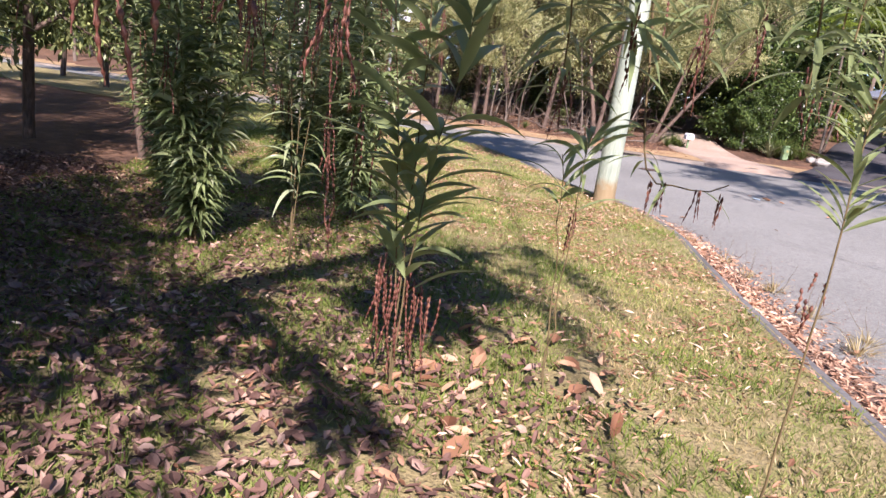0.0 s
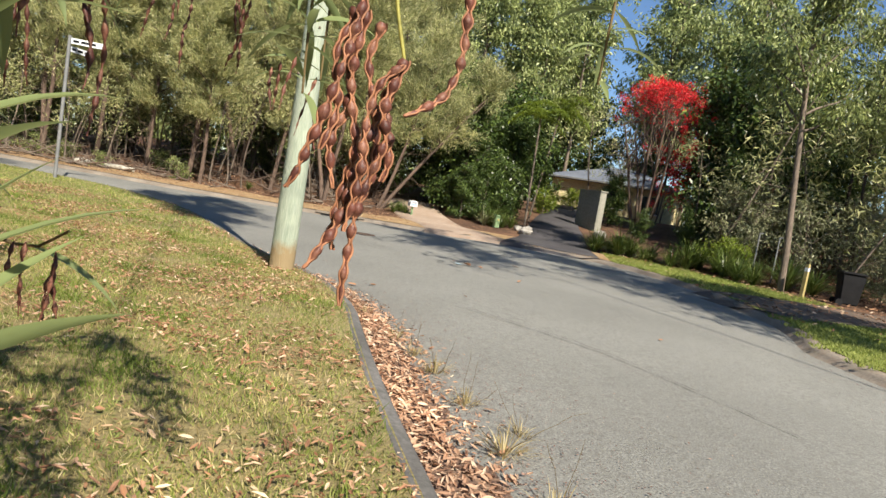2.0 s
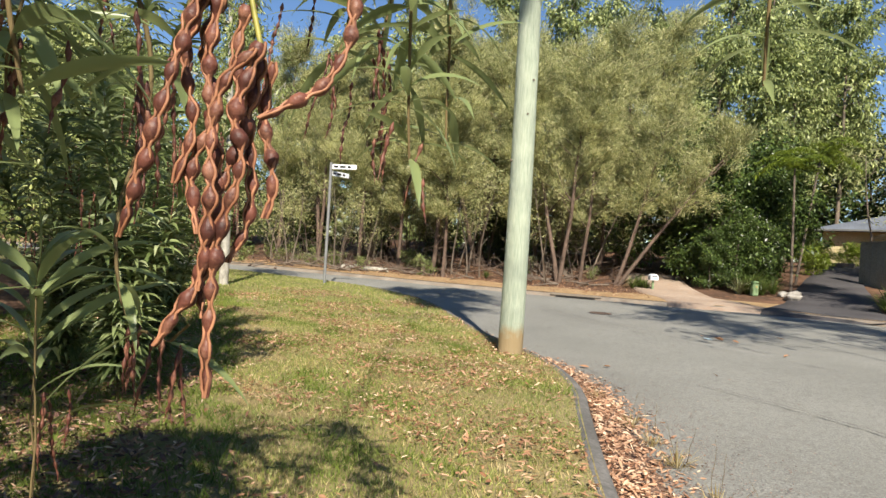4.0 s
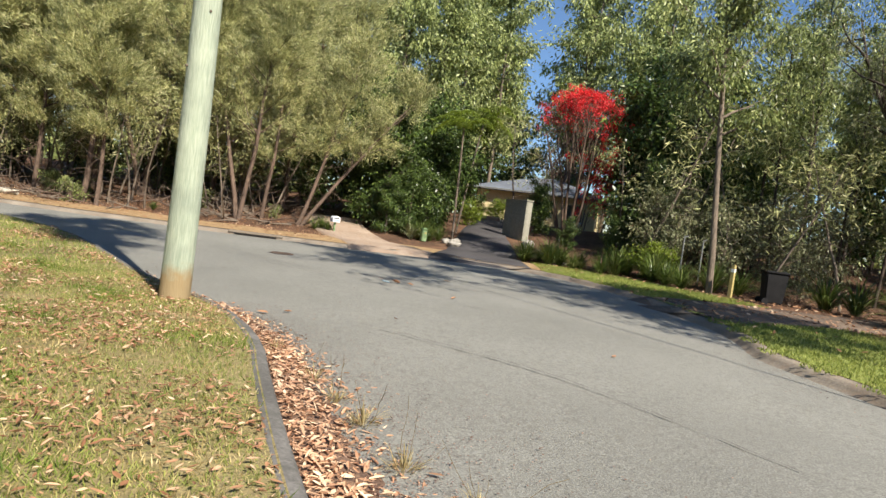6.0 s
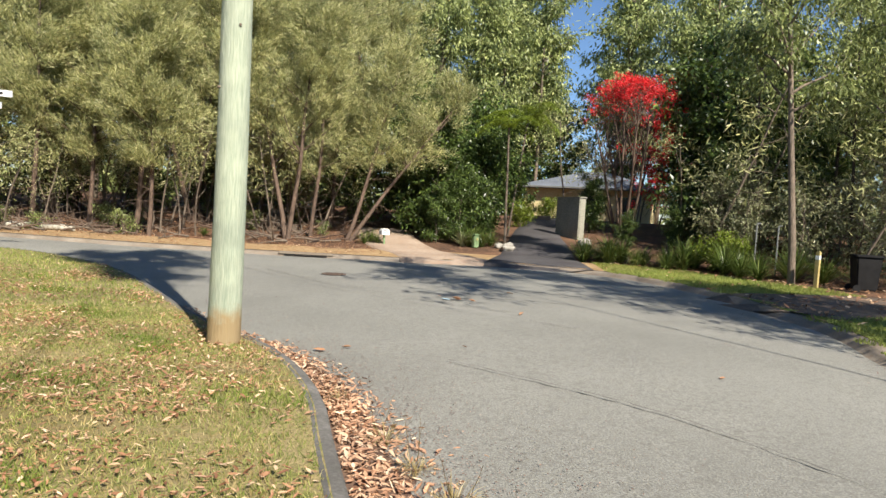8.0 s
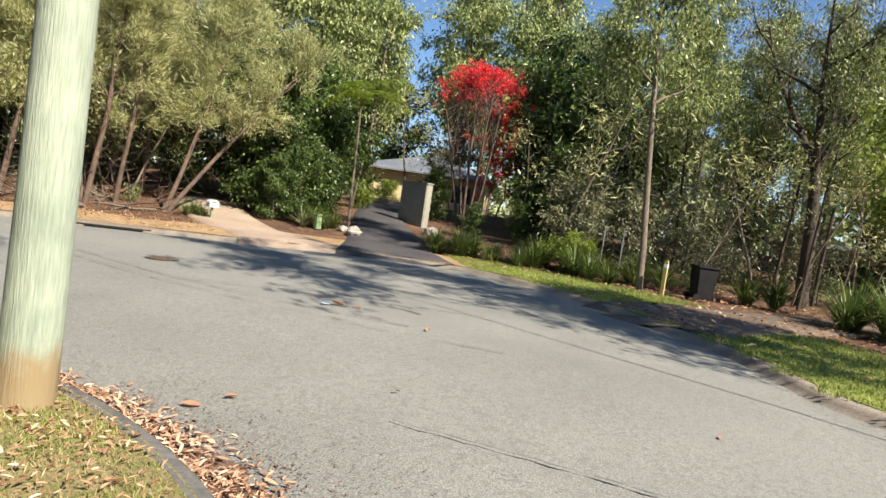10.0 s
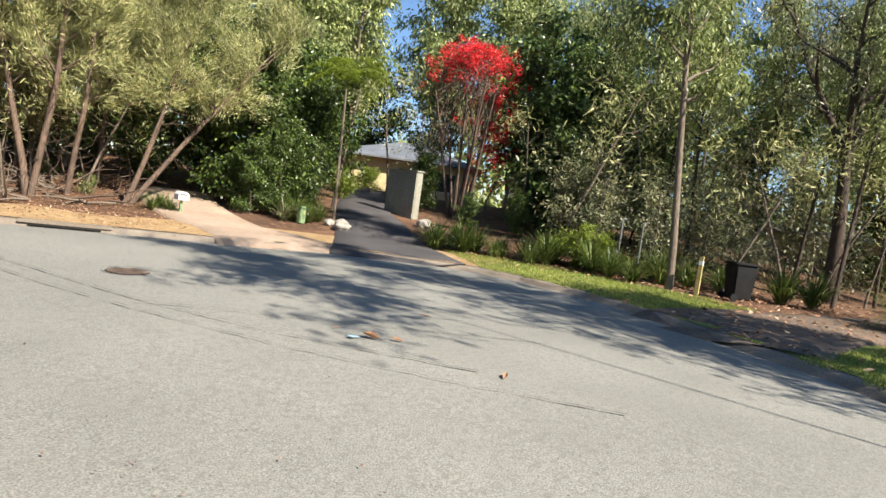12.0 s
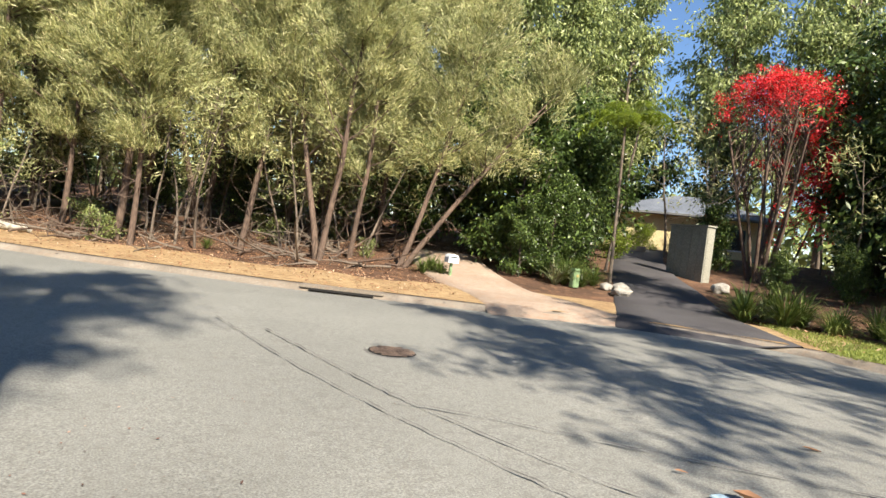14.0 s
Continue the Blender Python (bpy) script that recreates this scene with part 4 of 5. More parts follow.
def marker_post(x, y):
    t = thing("marker_post", (x, y, on_ground(x, y)), "short square yellow timber marker post with a pointed top", "post")
    bm = bmesh.new()
    bmesh.ops.create_cube(bm, size=1.0, matrix=pose(0, 0, 0.48, 0, 0, 20) @ Matrix.Diagonal((0.1, 0.1, 1.06, 1)))
    top = max(bm.faces, key=lambda f: f.calc_center_median().z)
    bmesh.ops.poke(bm, faces=[top])
    max(bm.verts, key=lambda v: v.co.z).co.z += 0.04
    part("shaft", bm_mesh("marker_shaft", bm, M_YELLOW), t)
    part("reflector", box_mesh("marker_reflector", 0.105, 0.105, 0.12, M_WHITE, (0, 0, 0.86), 0.004, 20), t, "pale painted band")


marker_post(18.6, 22.2)


def bin_mesh(x, y):
    t = thing("wheelie_bin", (x, y, on_ground(x, y)), "black plastic wheelie bin with white house lettering", "bin", "", 62)
    bm = bmesh.new()
    bmesh.ops.create_cube(bm, size=1.0, matrix=pose(0, 0, 0.5) @ Matrix.Diagonal((0.56, 0.62, 0.9, 1)))
    for v in bm.verts:
        if v.co.z < 0.3:
            v.co.x *= 0.8
            v.co.y *= 0.8
    bmesh.ops.bevel(bm, geom=bm.edges[:], offset=0.03, segments=2, affect="EDGES")
    body = part("body", bm_mesh("bin_body", bm, M_BLACK), t)
    part("lid", box_mesh("bin_lid", 0.6, 0.68, 0.07, M_BLACK, (0, 0, 0.985), 0.025), t)
    for s in (-1, 1):
        acc = Acc()
        tube(acc, [(s * 0.25, 0.27, 0.1), (s * 0.3, 0.27, 0.1)], [0.1, 0.1], 14)
        part("wheel", acc.mesh("bin_wheel", M_BLACK), t)
    for w, px, pz in ((0.11, -0.1, 0.8), (0.09, 0.05, 0.8), (0.06, 0.15, 0.8), (0.07, 0.03, 0.68)):
        part("lettering", box_mesh("bin_letters", w, 0.008, 0.05, M_WHITE, (px, -0.313 + 0.055 * (0.95 - pz), pz), 0.0), body, "white painted lettering")
    return t


bin_mesh(19.75, 21.75)


def street_sign(x, y):
    t = thing("street_sign", (x, y, 0), "white street name blades on a grey steel post", "street sign", "", -8)
    acc = Acc()
    tube(acc, [(0, 0, -0.2), (0, 0, 3.75)], [0.045, 0.045], 12)
    part("post", acc.mesh("sign_post", M_POST), t)
    for rz, z in ((10, 3.62), (75, 3.42)):
        pl = part("blade", box_mesh("sign_blade", 0.78, 0.022, 0.15, M_WHITE, (0.43 * math.cos(radians(rz)), 0.43 * math.sin(radians(rz)), z), 0.004, rz), t)
        for j, w in enumerate((0.14, 0.19, 0.1)):
            o = 0.16 + 0.21 * j
            part("lettering", box_mesh("sign_letters", w, 0.028, 0.06, M_BLACK, (o * math.cos(radians(rz)), o * math.sin(radians(rz)), z), 0.0, rz), pl, "dark lettering bar")


street_sign(-2.75, 24.7)


def stake(x, y, h):
    acc = Acc()
    tube(acc, spline([(0, 0, -0.1), (0, 0, h * 0.6), (0.0, 0, h - 0.05), (0.05, 0, h), (0.16, 0, h + 0.01)], 0.06), np.full(len(spline([(0, 0, -0.1), (0, 0, h * 0.6), (0.0, 0, h - 0.05), (0.05, 0, h), (0.16, 0, h + 0.01)], 0.06)), 0.025), 8)
    ob = tagged(new("garden_stake", acc.mesh("garden_stake", M_POST)), "thin grey bent pipe standing among the shrubs", "stake", "bent pipes")
    ob.matrix_world = pose(x, y, on_ground(x, y), 0, 0, -35)


stake(19.5, 25.6, 1.7)
stake(20.0, 25.2, 1.65)


def rock(x, y, s, seed):
    rng = np.random.default_rng(seed)
    bm = bmesh.new()
    bmesh.ops.create_icosphere(bm, subdivisions=3, radius=s)
    off = rng.uniform(0, 50, 3)
    for v in bm.verts:
        v.co *= 1 + 0.35 * noise.noise(v.co * 2.2 / s * 0.6 + Vector(off))
        v.co.z *= 0.7
    tagged(new("rock", bm_mesh("rock", bm, M_ROCK)), "rough pale boulder at the garden edge", "rock", "boulders").matrix_world = pose(x, y, on_ground(x, y) + s * 0.3, 0, 0, seed * 50)


for i, (x, y, s) in enumerate([(16.35, 29.7, 0.36), (16.8, 29.3, 0.22), (13.2, 32.2, 0.3), (13.5, 32.9, 0.24), (17.3, 33.4, 0.3), (13.1, 33.0, 0.2)]):
    rock(x, y, s, i + 1)


def house(x, y, rz):
    z = on_ground(x, y) - 0.4
    t = thing("house", (x, y, z), "cream single-storey house with a grey hipped roof", "house", "", rz)
    L, W, H = 9.0, 7.5, 2.7
    for n, sx, sy, px, py in (("front", L, 0.2, 0, -W / 2), ("back", L, 0.2, 0, W / 2), ("side", 0.2, W - 0.2, -L / 2 + 0.1, 0), ("side", 0.2, W - 0.2, L / 2 - 0.1, 0)):
        part("wall", box_mesh("house_wall", sx, sy, H, M_CREAM, (px, py, H / 2), 0.0), t)
    bm = bmesh.new()
    o, rise = 0.65, 1.45
    c = [(-L / 2 - o, -W / 2 - o), (L / 2 + o, -W / 2 - o), (L / 2 + o, W / 2 + o), (-L / 2 - o, W / 2 + o)]
    lo = [bm.verts.new((px, py, H - 0.12)) for px, py in c]
    hi = [bm.verts.new((px, py, H + 0.02)) for px, py in c]
    r1, r2 = bm.verts.new((-0.9, 0, H + rise)), bm.verts.new((0.9, 0, H + rise))
    for k in range(4):
        bm.faces.new((lo[k], lo[(k + 1) % 4], hi[(k + 1) % 4], hi[k]))
    for f in ((hi[0], hi[1], r2, r1), (hi[1], hi[2], r2), (hi[2], hi[3], r1, r2), (hi[3], hi[0], r1), tuple(lo[::-1])):
        bm.faces.new(f)
    roof = part("roof", bm_mesh("house_roof", bm, M_ROOF), t, "grey tiled hipped roof")
    for sx, sy, px, py in ((L + 1.3, 0.1, 0, -W / 2 - o - 0.05), (0.1, W + 1.3, -L / 2 - o - 0.05, 0), (0.1, W + 1.3, L / 2 + o + 0.05, 0)):
        part("gutter", box_mesh("house_gutter", sx, sy, 0.12, M_POST, (px, py, H - 0.04), 0.01), roof, "grey metal gutter")
    for px in (0.4, 2.9):
        wdw = part("window", box_mesh("window_pane", 1.3, 0.05, 1.2, M_GLASS_DARK, (px, -W / 2 - 0.12, 1.5), 0.0), t, "dark window")
        part("window_frame", box_mesh("window_frame", 1.42, 0.06, 0.08, M_WHITE, (px, -W / 2 - 0.13, 0.87), 0.0), wdw)
    for py in (-1.8, 1.5):
        part("window", box_mesh("window_pane", 0.05, 1.2, 1.2, M_GLASS_DARK, (-L / 2 - 0.03, py, 1.5), 0.0), t, "dark window")


house(27.5, 51.9, -38)


def panel_wall(p, q, h):
    p, q = np.array(p), np.array(q)
    d = q - p
    L, rz = float(np.hypot(*d)), math.degrees(math.atan2(d[1], d[0]))
    z = min(on_ground(*p), on_ground(*q)) - 0.05
    t = thing("shed", (*((p + q) / 2), z), "grey-green shed with ribbed cladding beside the driveway", "shed", "", rz)
    n = int(L / 0.38)
    for k in range(n):
        part("panel", box_mesh("shed_panel", L / n - 0.012, 0.05, h, M_SHED, (-L / 2 + (k + 0.5) * L / n, 0, h / 2), 0.006), t)
    part("end_wall", box_mesh("shed_end", 0.06, 0.3, h, M_SHED, (-L / 2 + 0.03, -0.18, h / 2), 0.006), t)
    part("roof", box_mesh("shed_roof", L + 0.1, 0.42, 0.06, M_SHED, (0, -0.16, h + 0.04), 0.01), t)


panel_wall((18.0, 35.5), (17.75, 37.5), 2.05)
tagged(new("garden_wall", box_mesh("garden_wall", 1.6, 0.25, 0.55, M_KERB_PALE, (19.6, 44.2, 1.5), 0.02, -40)), "low pale garden wall at the driveway head", "wall")


def side_house():
    t = thing("side_house", (43.0, 26.5, 0.0), "pale low house seen through the trees", "house", "", -58)
    part("wall", box_mesh("side_house_wall", 12, 7, 2.6, M_CREAM, (0, 0, 1.2), 0.0), t)
    part("roof", box_mesh("side_house_roof", 13, 8, 0.3, M_WHITE, (0, 0, 2.6), 0.05), t, "pale metal roof")
    for px in (-3, 0.5, 3.5):
        part("window", box_mesh("side_window", 1.6, 0.06, 1.1, M_GLASS_DARK, (px, -3.53, 1.4), 0.0), t, "dark window")


side_house()


# ---- road details ----
def manhole(x, y):
    t = thing("manhole_cover", (x, y, -0.09), "round rusty cast iron manhole cover set in asphalt", "manhole cover")
    acc = Acc()
    tube(acc, [(0, 0, -0.03), (0, 0, 0.008)], [0.34, 0.34], 32)
    part("ring", acc.mesh("manhole_ring", M_KERB), t, "grey concrete ring")
    acc = Acc()
    tube(acc, [(0, 0, -0.03), (0, 0, 0.014)], [0.29, 0.29], 32)
    lid = part("lid", acc.mesh("manhole_lid", M_SHADOW_SLOT), t)
    for k in range(-3, 4):
        w = 2 * math.sqrt(0.27 ** 2 - (k * 0.075) ** 2)
        part("rib", box_mesh("manhole_rib", w, 0.028, 0.012, M_IRON, (0, k * 0.075, 0.018), 0.003), lid)


manhole(5.42, 22.65)


def drain(x, y, rz):
    t = thing("storm_drain", (x, y, -0.05), "concrete kerb inlet with a dark slot", "drain", "", rz)
    part("lintel", box_mesh("drain_lintel", 1.7, 0.3, 0.07, M_KERB_PALE, (0, 0.16, 0.02), 0.015), t)
    part("opening", box_mesh("drain_opening", 1.3, 0.1, 0.035, M_SHADOW_SLOT, (0, -0.02, -0.02), 0.0), t, "near-black block for the shade in the inlet slot")


drain(4.95, 27.95, -9)


def crack_lines():
    rng = np.random.default_rng(21)
    acc = Acc()
    for path in ([(3.2, 24.0), (4.4, 21.6), (5.6, 19.6), (6.9, 17.8), (8.4, 16.2)], [(3.9, 23.4), (5.2, 20.9), (6.4, 19.1), (7.8, 17.5)], [(5.2, 20.6), (6.0, 20.3), (7.2, 19.6), (9.6, 18.4)], [(6.0, 14.5), (7.3, 12.6), (8.0, 10.4)]):
        p = spline(path, 0.12)
        p = p + rng.normal(0, 0.01, p.shape)
        a, b = road_gap(p[:, 0], p[:, 1])
        f = np.clip(-a / np.maximum(-a - b, 0.1), 0, 1)
        z = -0.155 + 0.07 * np.sin(math.pi * f) + 0.03 * f + 0.016
        w = np.abs(rng.normal(0.006, 0.004, len(p)))[:, None]
        n = unit(np.stack([np.gradient(p[:, 1]), -np.gradient(p[:, 0])], 1))
        l, r = z3(p - n * w, z), z3(p + n * w, z)
        k = len(p)
        i = np.arange(k - 1)
        acc.add(np.vstack([l, r]), np.stack([i, i + 1, i + 1 + k, i + k], 1))
    tagged(new("road_cracks", acc.mesh("road_cracks", M_KERB)), "dark sealed cracks in the asphalt", "crack", kind="stuff")


crack_lines()


# ---- far woodland that closes the view ----
def far_woods():
    rng = np.random.default_rng(31)
    acc = Acc()
    n = 45000
    a = rng.uniform(-0.9, 3.9, n)
    r = rng.uniform(62, 80, n)
    top = 9 + 5 * np.sin(a * 23) + 3 * np.sin(a * 61 + 1)
    h = rng.random(n) ** 1.5 * np.maximum(top, 5) - 1.0
    P = np.column_stack([5 + r * np.cos(a), 14 + r * np.sin(a), 1.2 + h])
    blades(acc, P, rng.normal(0, 1, (n, 3)), rng.normal(0, 1, (n, 3)), rng.uniform(0.7, 1.5, n), rng.uniform(0.5, 0.9, n))
    tagged(new("far_woods", acc.mesh("far_woods", M_FARLEAF, False)), "distant green woodland edge paled as by haze", "woods", kind="stuff")


far_woods()


# ---- wood floor: fallen branches, a log, a rail fence ----
def fallen_branch(x, y, ln, seed):
    rng = np.random.default_rng(seed)
    acc = Acc()
    a = rng.random() * 6.283
    p = limb(acc, (0, 0, 0.06), (math.cos(a), math.sin(a), 0.12), ln, 0.04, 0.01, rng, 0.4, -0.02, 7, 6)
    for k in (2, 3, 5):
        limb(acc, p[k], (rng.normal(), rng.normal(), 0.8), ln * 0.4, 0.015, 0.004, rng, 0.6, 0, 4, 5)
    ob = new("fallen_branch", acc.mesh("fallen_branch", M_BARK_GREY if seed % 2 else M_BARK_BROWN))
    ob.matrix_world = pose(x, y, on_ground(x, y))
    tagged(ob, "bare fallen branch on the leaf-covered soil", "branch", "fallen branches")


rng = np.random.default_rng(44)
for i in range(110):
    fallen_branch(rng.uniform(-10, 7.0), rng.uniform(32.2, 38.5), rng.uniform(1.0, 2.8), i)
log_acc = Acc()
tube(log_acc, [(-1.3, 0, 0.12), (-0.4, 0.05, 0.14), (0.5, 0, 0.13), (1.3, -0.06, 0.12)], [0.11, 0.13, 0.125, 0.1], 12)
log_ob = tagged(new("log", log_acc.mesh("log", M_BARK_PALE)), "pale bleached log lying at the wood edge", "log")
log_ob.matrix_world = pose(-4.6, 34.4, on_ground(-4.6, 34.4), 0, 0, -14)


def rail_fence():
    t = thing("rail_fence", (3.6, 41.6, on_ground(3.6, 41.6)), "weathered pale timber rail fence in the wood", "fence", "", 4)
    for k in range(3):
        part("post", box_mesh("fence_post", 0.12, 0.12, 1.5, M_BARK_PALE, (-2 + 2 * k, 0, 0.65), 0.01), t)
    for z in (0.55, 0.9, 1.25):
        part("rail", box_mesh("fence_rail", 4.3, 0.05, 0.1, M_BARK_PALE, (0, -0.09, z), 0.008), t)


rail_fence()


# ---- foreground wattle: long curved phyllodes and strings of brown pods ----
def phyllodes(acc, P, D, ln, w, rng, droop=0.9):
    """Sickle-shaped blades with a raised midrib fold."""
    n = len(P)
    D = unit(D)
    side = unit(np.cross(D, rng.normal(0, 0.35, (n, 3)) + np.array([0, 0, 1.0])))
    L = rng.uniform(0.75, 1.2, n) * ln
    W = rng.uniform(0.8, 1.15, n) * w
    steps = 7
    pos, d = np.asarray(P, float).copy(), D.copy()
    rows = []
    bend = rng.uniform(0.5, 1.3, n) * droop
    for i in range(steps + 1):
        f = i / steps
        ww = (W * (math.sin(math.pi * (0.04 + 0.96 * f) ** 0.8)) * (0.35 + 0.65 * min(1, f * 5)))[:, None] / 2
        up = np.cross(side, d)
        rows += [pos - side * ww + up * ww * 0.35, pos, pos + side * ww + up * ww * 0.35]
        pos = pos + d * (L / steps)[:, None]
        d = unit(d + np.array([0, 0, -1.0]) * bend[:, None] / steps)
    v = np.stack(rows, 1).reshape(-1, 3)
    k = 3 * (steps + 1)
    f = np.array([[3 * i + c, 3 * i + c + 1, 3 * i + c + 4, 3 * i + c + 3] for i in range(steps) for c in (0, 1)])
    acc.add(v, (np.arange(n)[:, None, None] * k + f[None]).reshape(-1, 4))


def pod_string(acc, start, ln, rng, r=0.008, sway=0.25, way=(0, 0, -1.0)):
    """A hanging pod, pinched between its seeds."""
    beads = max(4, int(ln / 0.03))
    n = beads * 4 + 1
    d = unit(np.array(way) + rng.normal(0, sway * 0.4, 3))
    pts = [np.asarray(start, float)]
    for i in range(n - 1):
        d = unit(d + rng.normal(0, 0.03 + sway * 0.1, 3) + np.array([0, 0, -0.09]))
        pts.append(pts[-1] + d * ln / n)
    s = np.arange(n)
    rad = r * (0.22 + 0.95 * np.abs(np.sin(math.pi * s / 4)) ** 1.8 * np.repeat(rng.uniform(0.6, 1.15, beads + 1), 4)[:n])
    rad[-3:] = r * 0.2
    tube(acc, pts, rad, 6)


def beaded_pod(line, rng, parent, r=0.0046):
    """One pod: seeds swelling along its line, and the pale open margins beside them."""
    p = spline(line, 0.003)
    n = len(p)
    s = np.arange(n)
    p = p + np.cumsum(rng.normal(0, 0.00025, p.shape), 0)
    swell = np.abs(np.sin(math.pi * s / 6 + rng.random())) ** 1.4 * np.interp(s, np.arange(0, n + 6, 6), rng.uniform(0.55, 1.15, len(np.arange(0, n + 6, 6))))
    rad = np.minimum(r * (0.2 + 0.95 * swell), r * np.minimum(1.2, 0.25 + 0.08 * (n - s)))
    acc = Acc()
    tube(acc, p, rad, 8)
    pod = part("pod", acc.mesh("pod_seeds", M_POD), parent, "hanging reddish brown seed pod")
    for sgn in (-1, 1):
        acc = Acc()
        q = p + np.column_stack([sgn * (rad * 0.75 + 0.0012 * np.sin(s * 0.23 + sgn)), rng.normal(0, 0.0002, n), np.zeros(n)]) + np.array([0, -0.0016, 0])
        tube(acc, q, np.full(n, 0.0010), 5)
        part("pod_margin", acc.mesh("pod_margin", M_POD_EDGE), pod, "pale tan pod margin")


def wattle(name, base, stems, leaf_ln, leaf_w, label, seed, pods=(), low=0.35, density=26, single=False, droop=1.5, lift=0.0):
    """Upright sapling: stems given as tips relative to the base."""
    rng = np.random.default_rng(seed)
    t = thing(name, (*base, on_ground(*base)), label, "plant", "wattle saplings")
    for tip in stems:
        tip = np.array(tip, float)
        f = np.linspace(0, 1, 12)[:, None]
        line = tip * f + np.array([0.05 * tip[1], -0.05 * tip[0], 0]) * np.sin(f * math.pi) * 1.5
        line[:, :2] *= f ** 0.6
        line = line + rng.normal(0, 0.006, line.shape)
        acc = Acc()
        tube(acc, line, np.linspace(0.0045, 0.0018, 12), 7)
        stem = part("stem", acc.mesh(name + "_stem", M_TWIG), t)
        n = int(density * (1 - low) * tip[2])
        u = np.sort(rng.uniform(low, 1.0, n))
        P = np.stack([np.interp(u, f[:, 0], line[:, c]) for c in range(3)], 1)
        a = np.arange(n) * 2.4 + rng.normal(0, 0.4, n)
        D = np.column_stack([np.cos(a), np.sin(a), rng.uniform(0.35, 1.0, n) + 0.5 * (u > 0.85) + lift])
        lens = leaf_ln * np.interp(u, [low, 0.9, 1], [1, 0.9, 0.6])
        if single:
            for j in range(n):
                acc = Acc()
                phyllodes(acc, P[j:j + 1], D[j:j + 1], lens[j:j + 1], leaf_w, rng, droop)
                part("leaf", acc.mesh(name + "_leaf", M_ACACIA), stem)
        else:
            acc = Acc()
            phyllodes(acc, P, D, lens, leaf_w, rng, 1.7)
            part("foliage", acc.mesh(name + "_foliage", M_ACACIA), stem)
    for (px, py, pz), count, ln in pods:
        for k in range(count):
            acc = Acc()
            pod_string(acc, np.array([px, py, pz]) + rng.normal(0, 0.035, 3), ln * rng.uniform(0.5, 1.1), rng, 0.006)
            part("pod", acc.mesh(name + "_pod", M_POD), t, "dry brown seed pod")
    return t


wattle("wattle_sapling", (2.33, 7.62), [(0.02, 0.1, 2.5), (-0.25, 0.15, 2.2), (0.2, -0.05, 1.7)], 0.38, 0.056, "wattle sapling with long green phyllodes and dry pods", 1,
       [((0.02, 0.0, 0.6), 8, 0.45), ((-0.08, 0.02, 0.66), 8, 0.45), ((0.1, 0.02, 0.55), 7, 0.4), ((-0.3, 0.3, 1.3), 3, 0.5), ((-0.5, 0.3, 1.2), 3, 0.6)], 0.27, 26, True, 1.0, 0.1)
wattle("wattle_sapling", (3.74, 6.97), [(0.02, 0.03, 1.85)], 0.2, 0.019, "slim wattle sapling with long pale green phyllodes", 2, [((0.01, 0.0, 1.0), 3, 0.12), ((-0.03, 0.02, 0.95), 2, 0.12)], 0.63, 92, True, 0.8, 0.3)
wattle("wattle_sapling", (3.03, 8.0), [(0.03, -0.05, 1.32), (-0.08, 0.05, 1.2)], 0.36, 0.028, "small drooping wattle sapling on the lawn", 3, [((0.0, 0.0, 0.95), 3, 0.22)], 0.68, 30, True)
wattle("wattle_sapling", (1.15, 9.1), [(0.0, 0.1, 3.0), (0.4, -0.1, 2.6), (-0.3, 0.2, 2.7)], 0.32, 0.026, "tall wattle sapling with hanging brown pods", 4,
       [((0.1, -0.1, 2.0), 5, 0.6), ((0.35, -0.2, 1.8), 5, 0.6), ((-0.3, 0.0, 2.1), 5, 0.7), ((0.25, -0.1, 1.1), 4, 0.5)], 0.2, 20)
BUSH = "dense wattle bush with hanging pods on the lawn edge"
for k, (bx, by, bh) in enumerate([(1.0, 10.9, 1.0), (0.2, 9.4, 0.95), (-0.4, 13.4, 0.95), (0.35, 12.3, 0.85), (-0.7, 10.4, 1.0), (-0.9, 8.2, 0.95), (0.1, 11.4, 0.8)]):
    wattle("wattle_sapling", (bx, by), [(0.0, 0.1, 3.5 * bh), (0.6, -0.2, 3.0 * bh), (-0.6, 0.2, 3.2 * bh), (0.2, -0.6, 2.6 * bh), (0.7, 0.4, 2.4 * bh), (-0.3, -0.5, 2.2 * bh), (0.5, 0.0, 1.7 * bh), (0.1, -0.45, 1.5 * bh)], 0.27, 0.036, BUSH, 50 + k,
           [((0.3, -0.4, 2.3 * bh), 5, 0.5), ((0.6, -0.3, 2.0 * bh), 5, 0.5), ((0.1, -0.5, 1.6 * bh), 4, 0.5), ((0.7, 0.1, 2.1 * bh), 4, 0.5)], 0.08, 95)


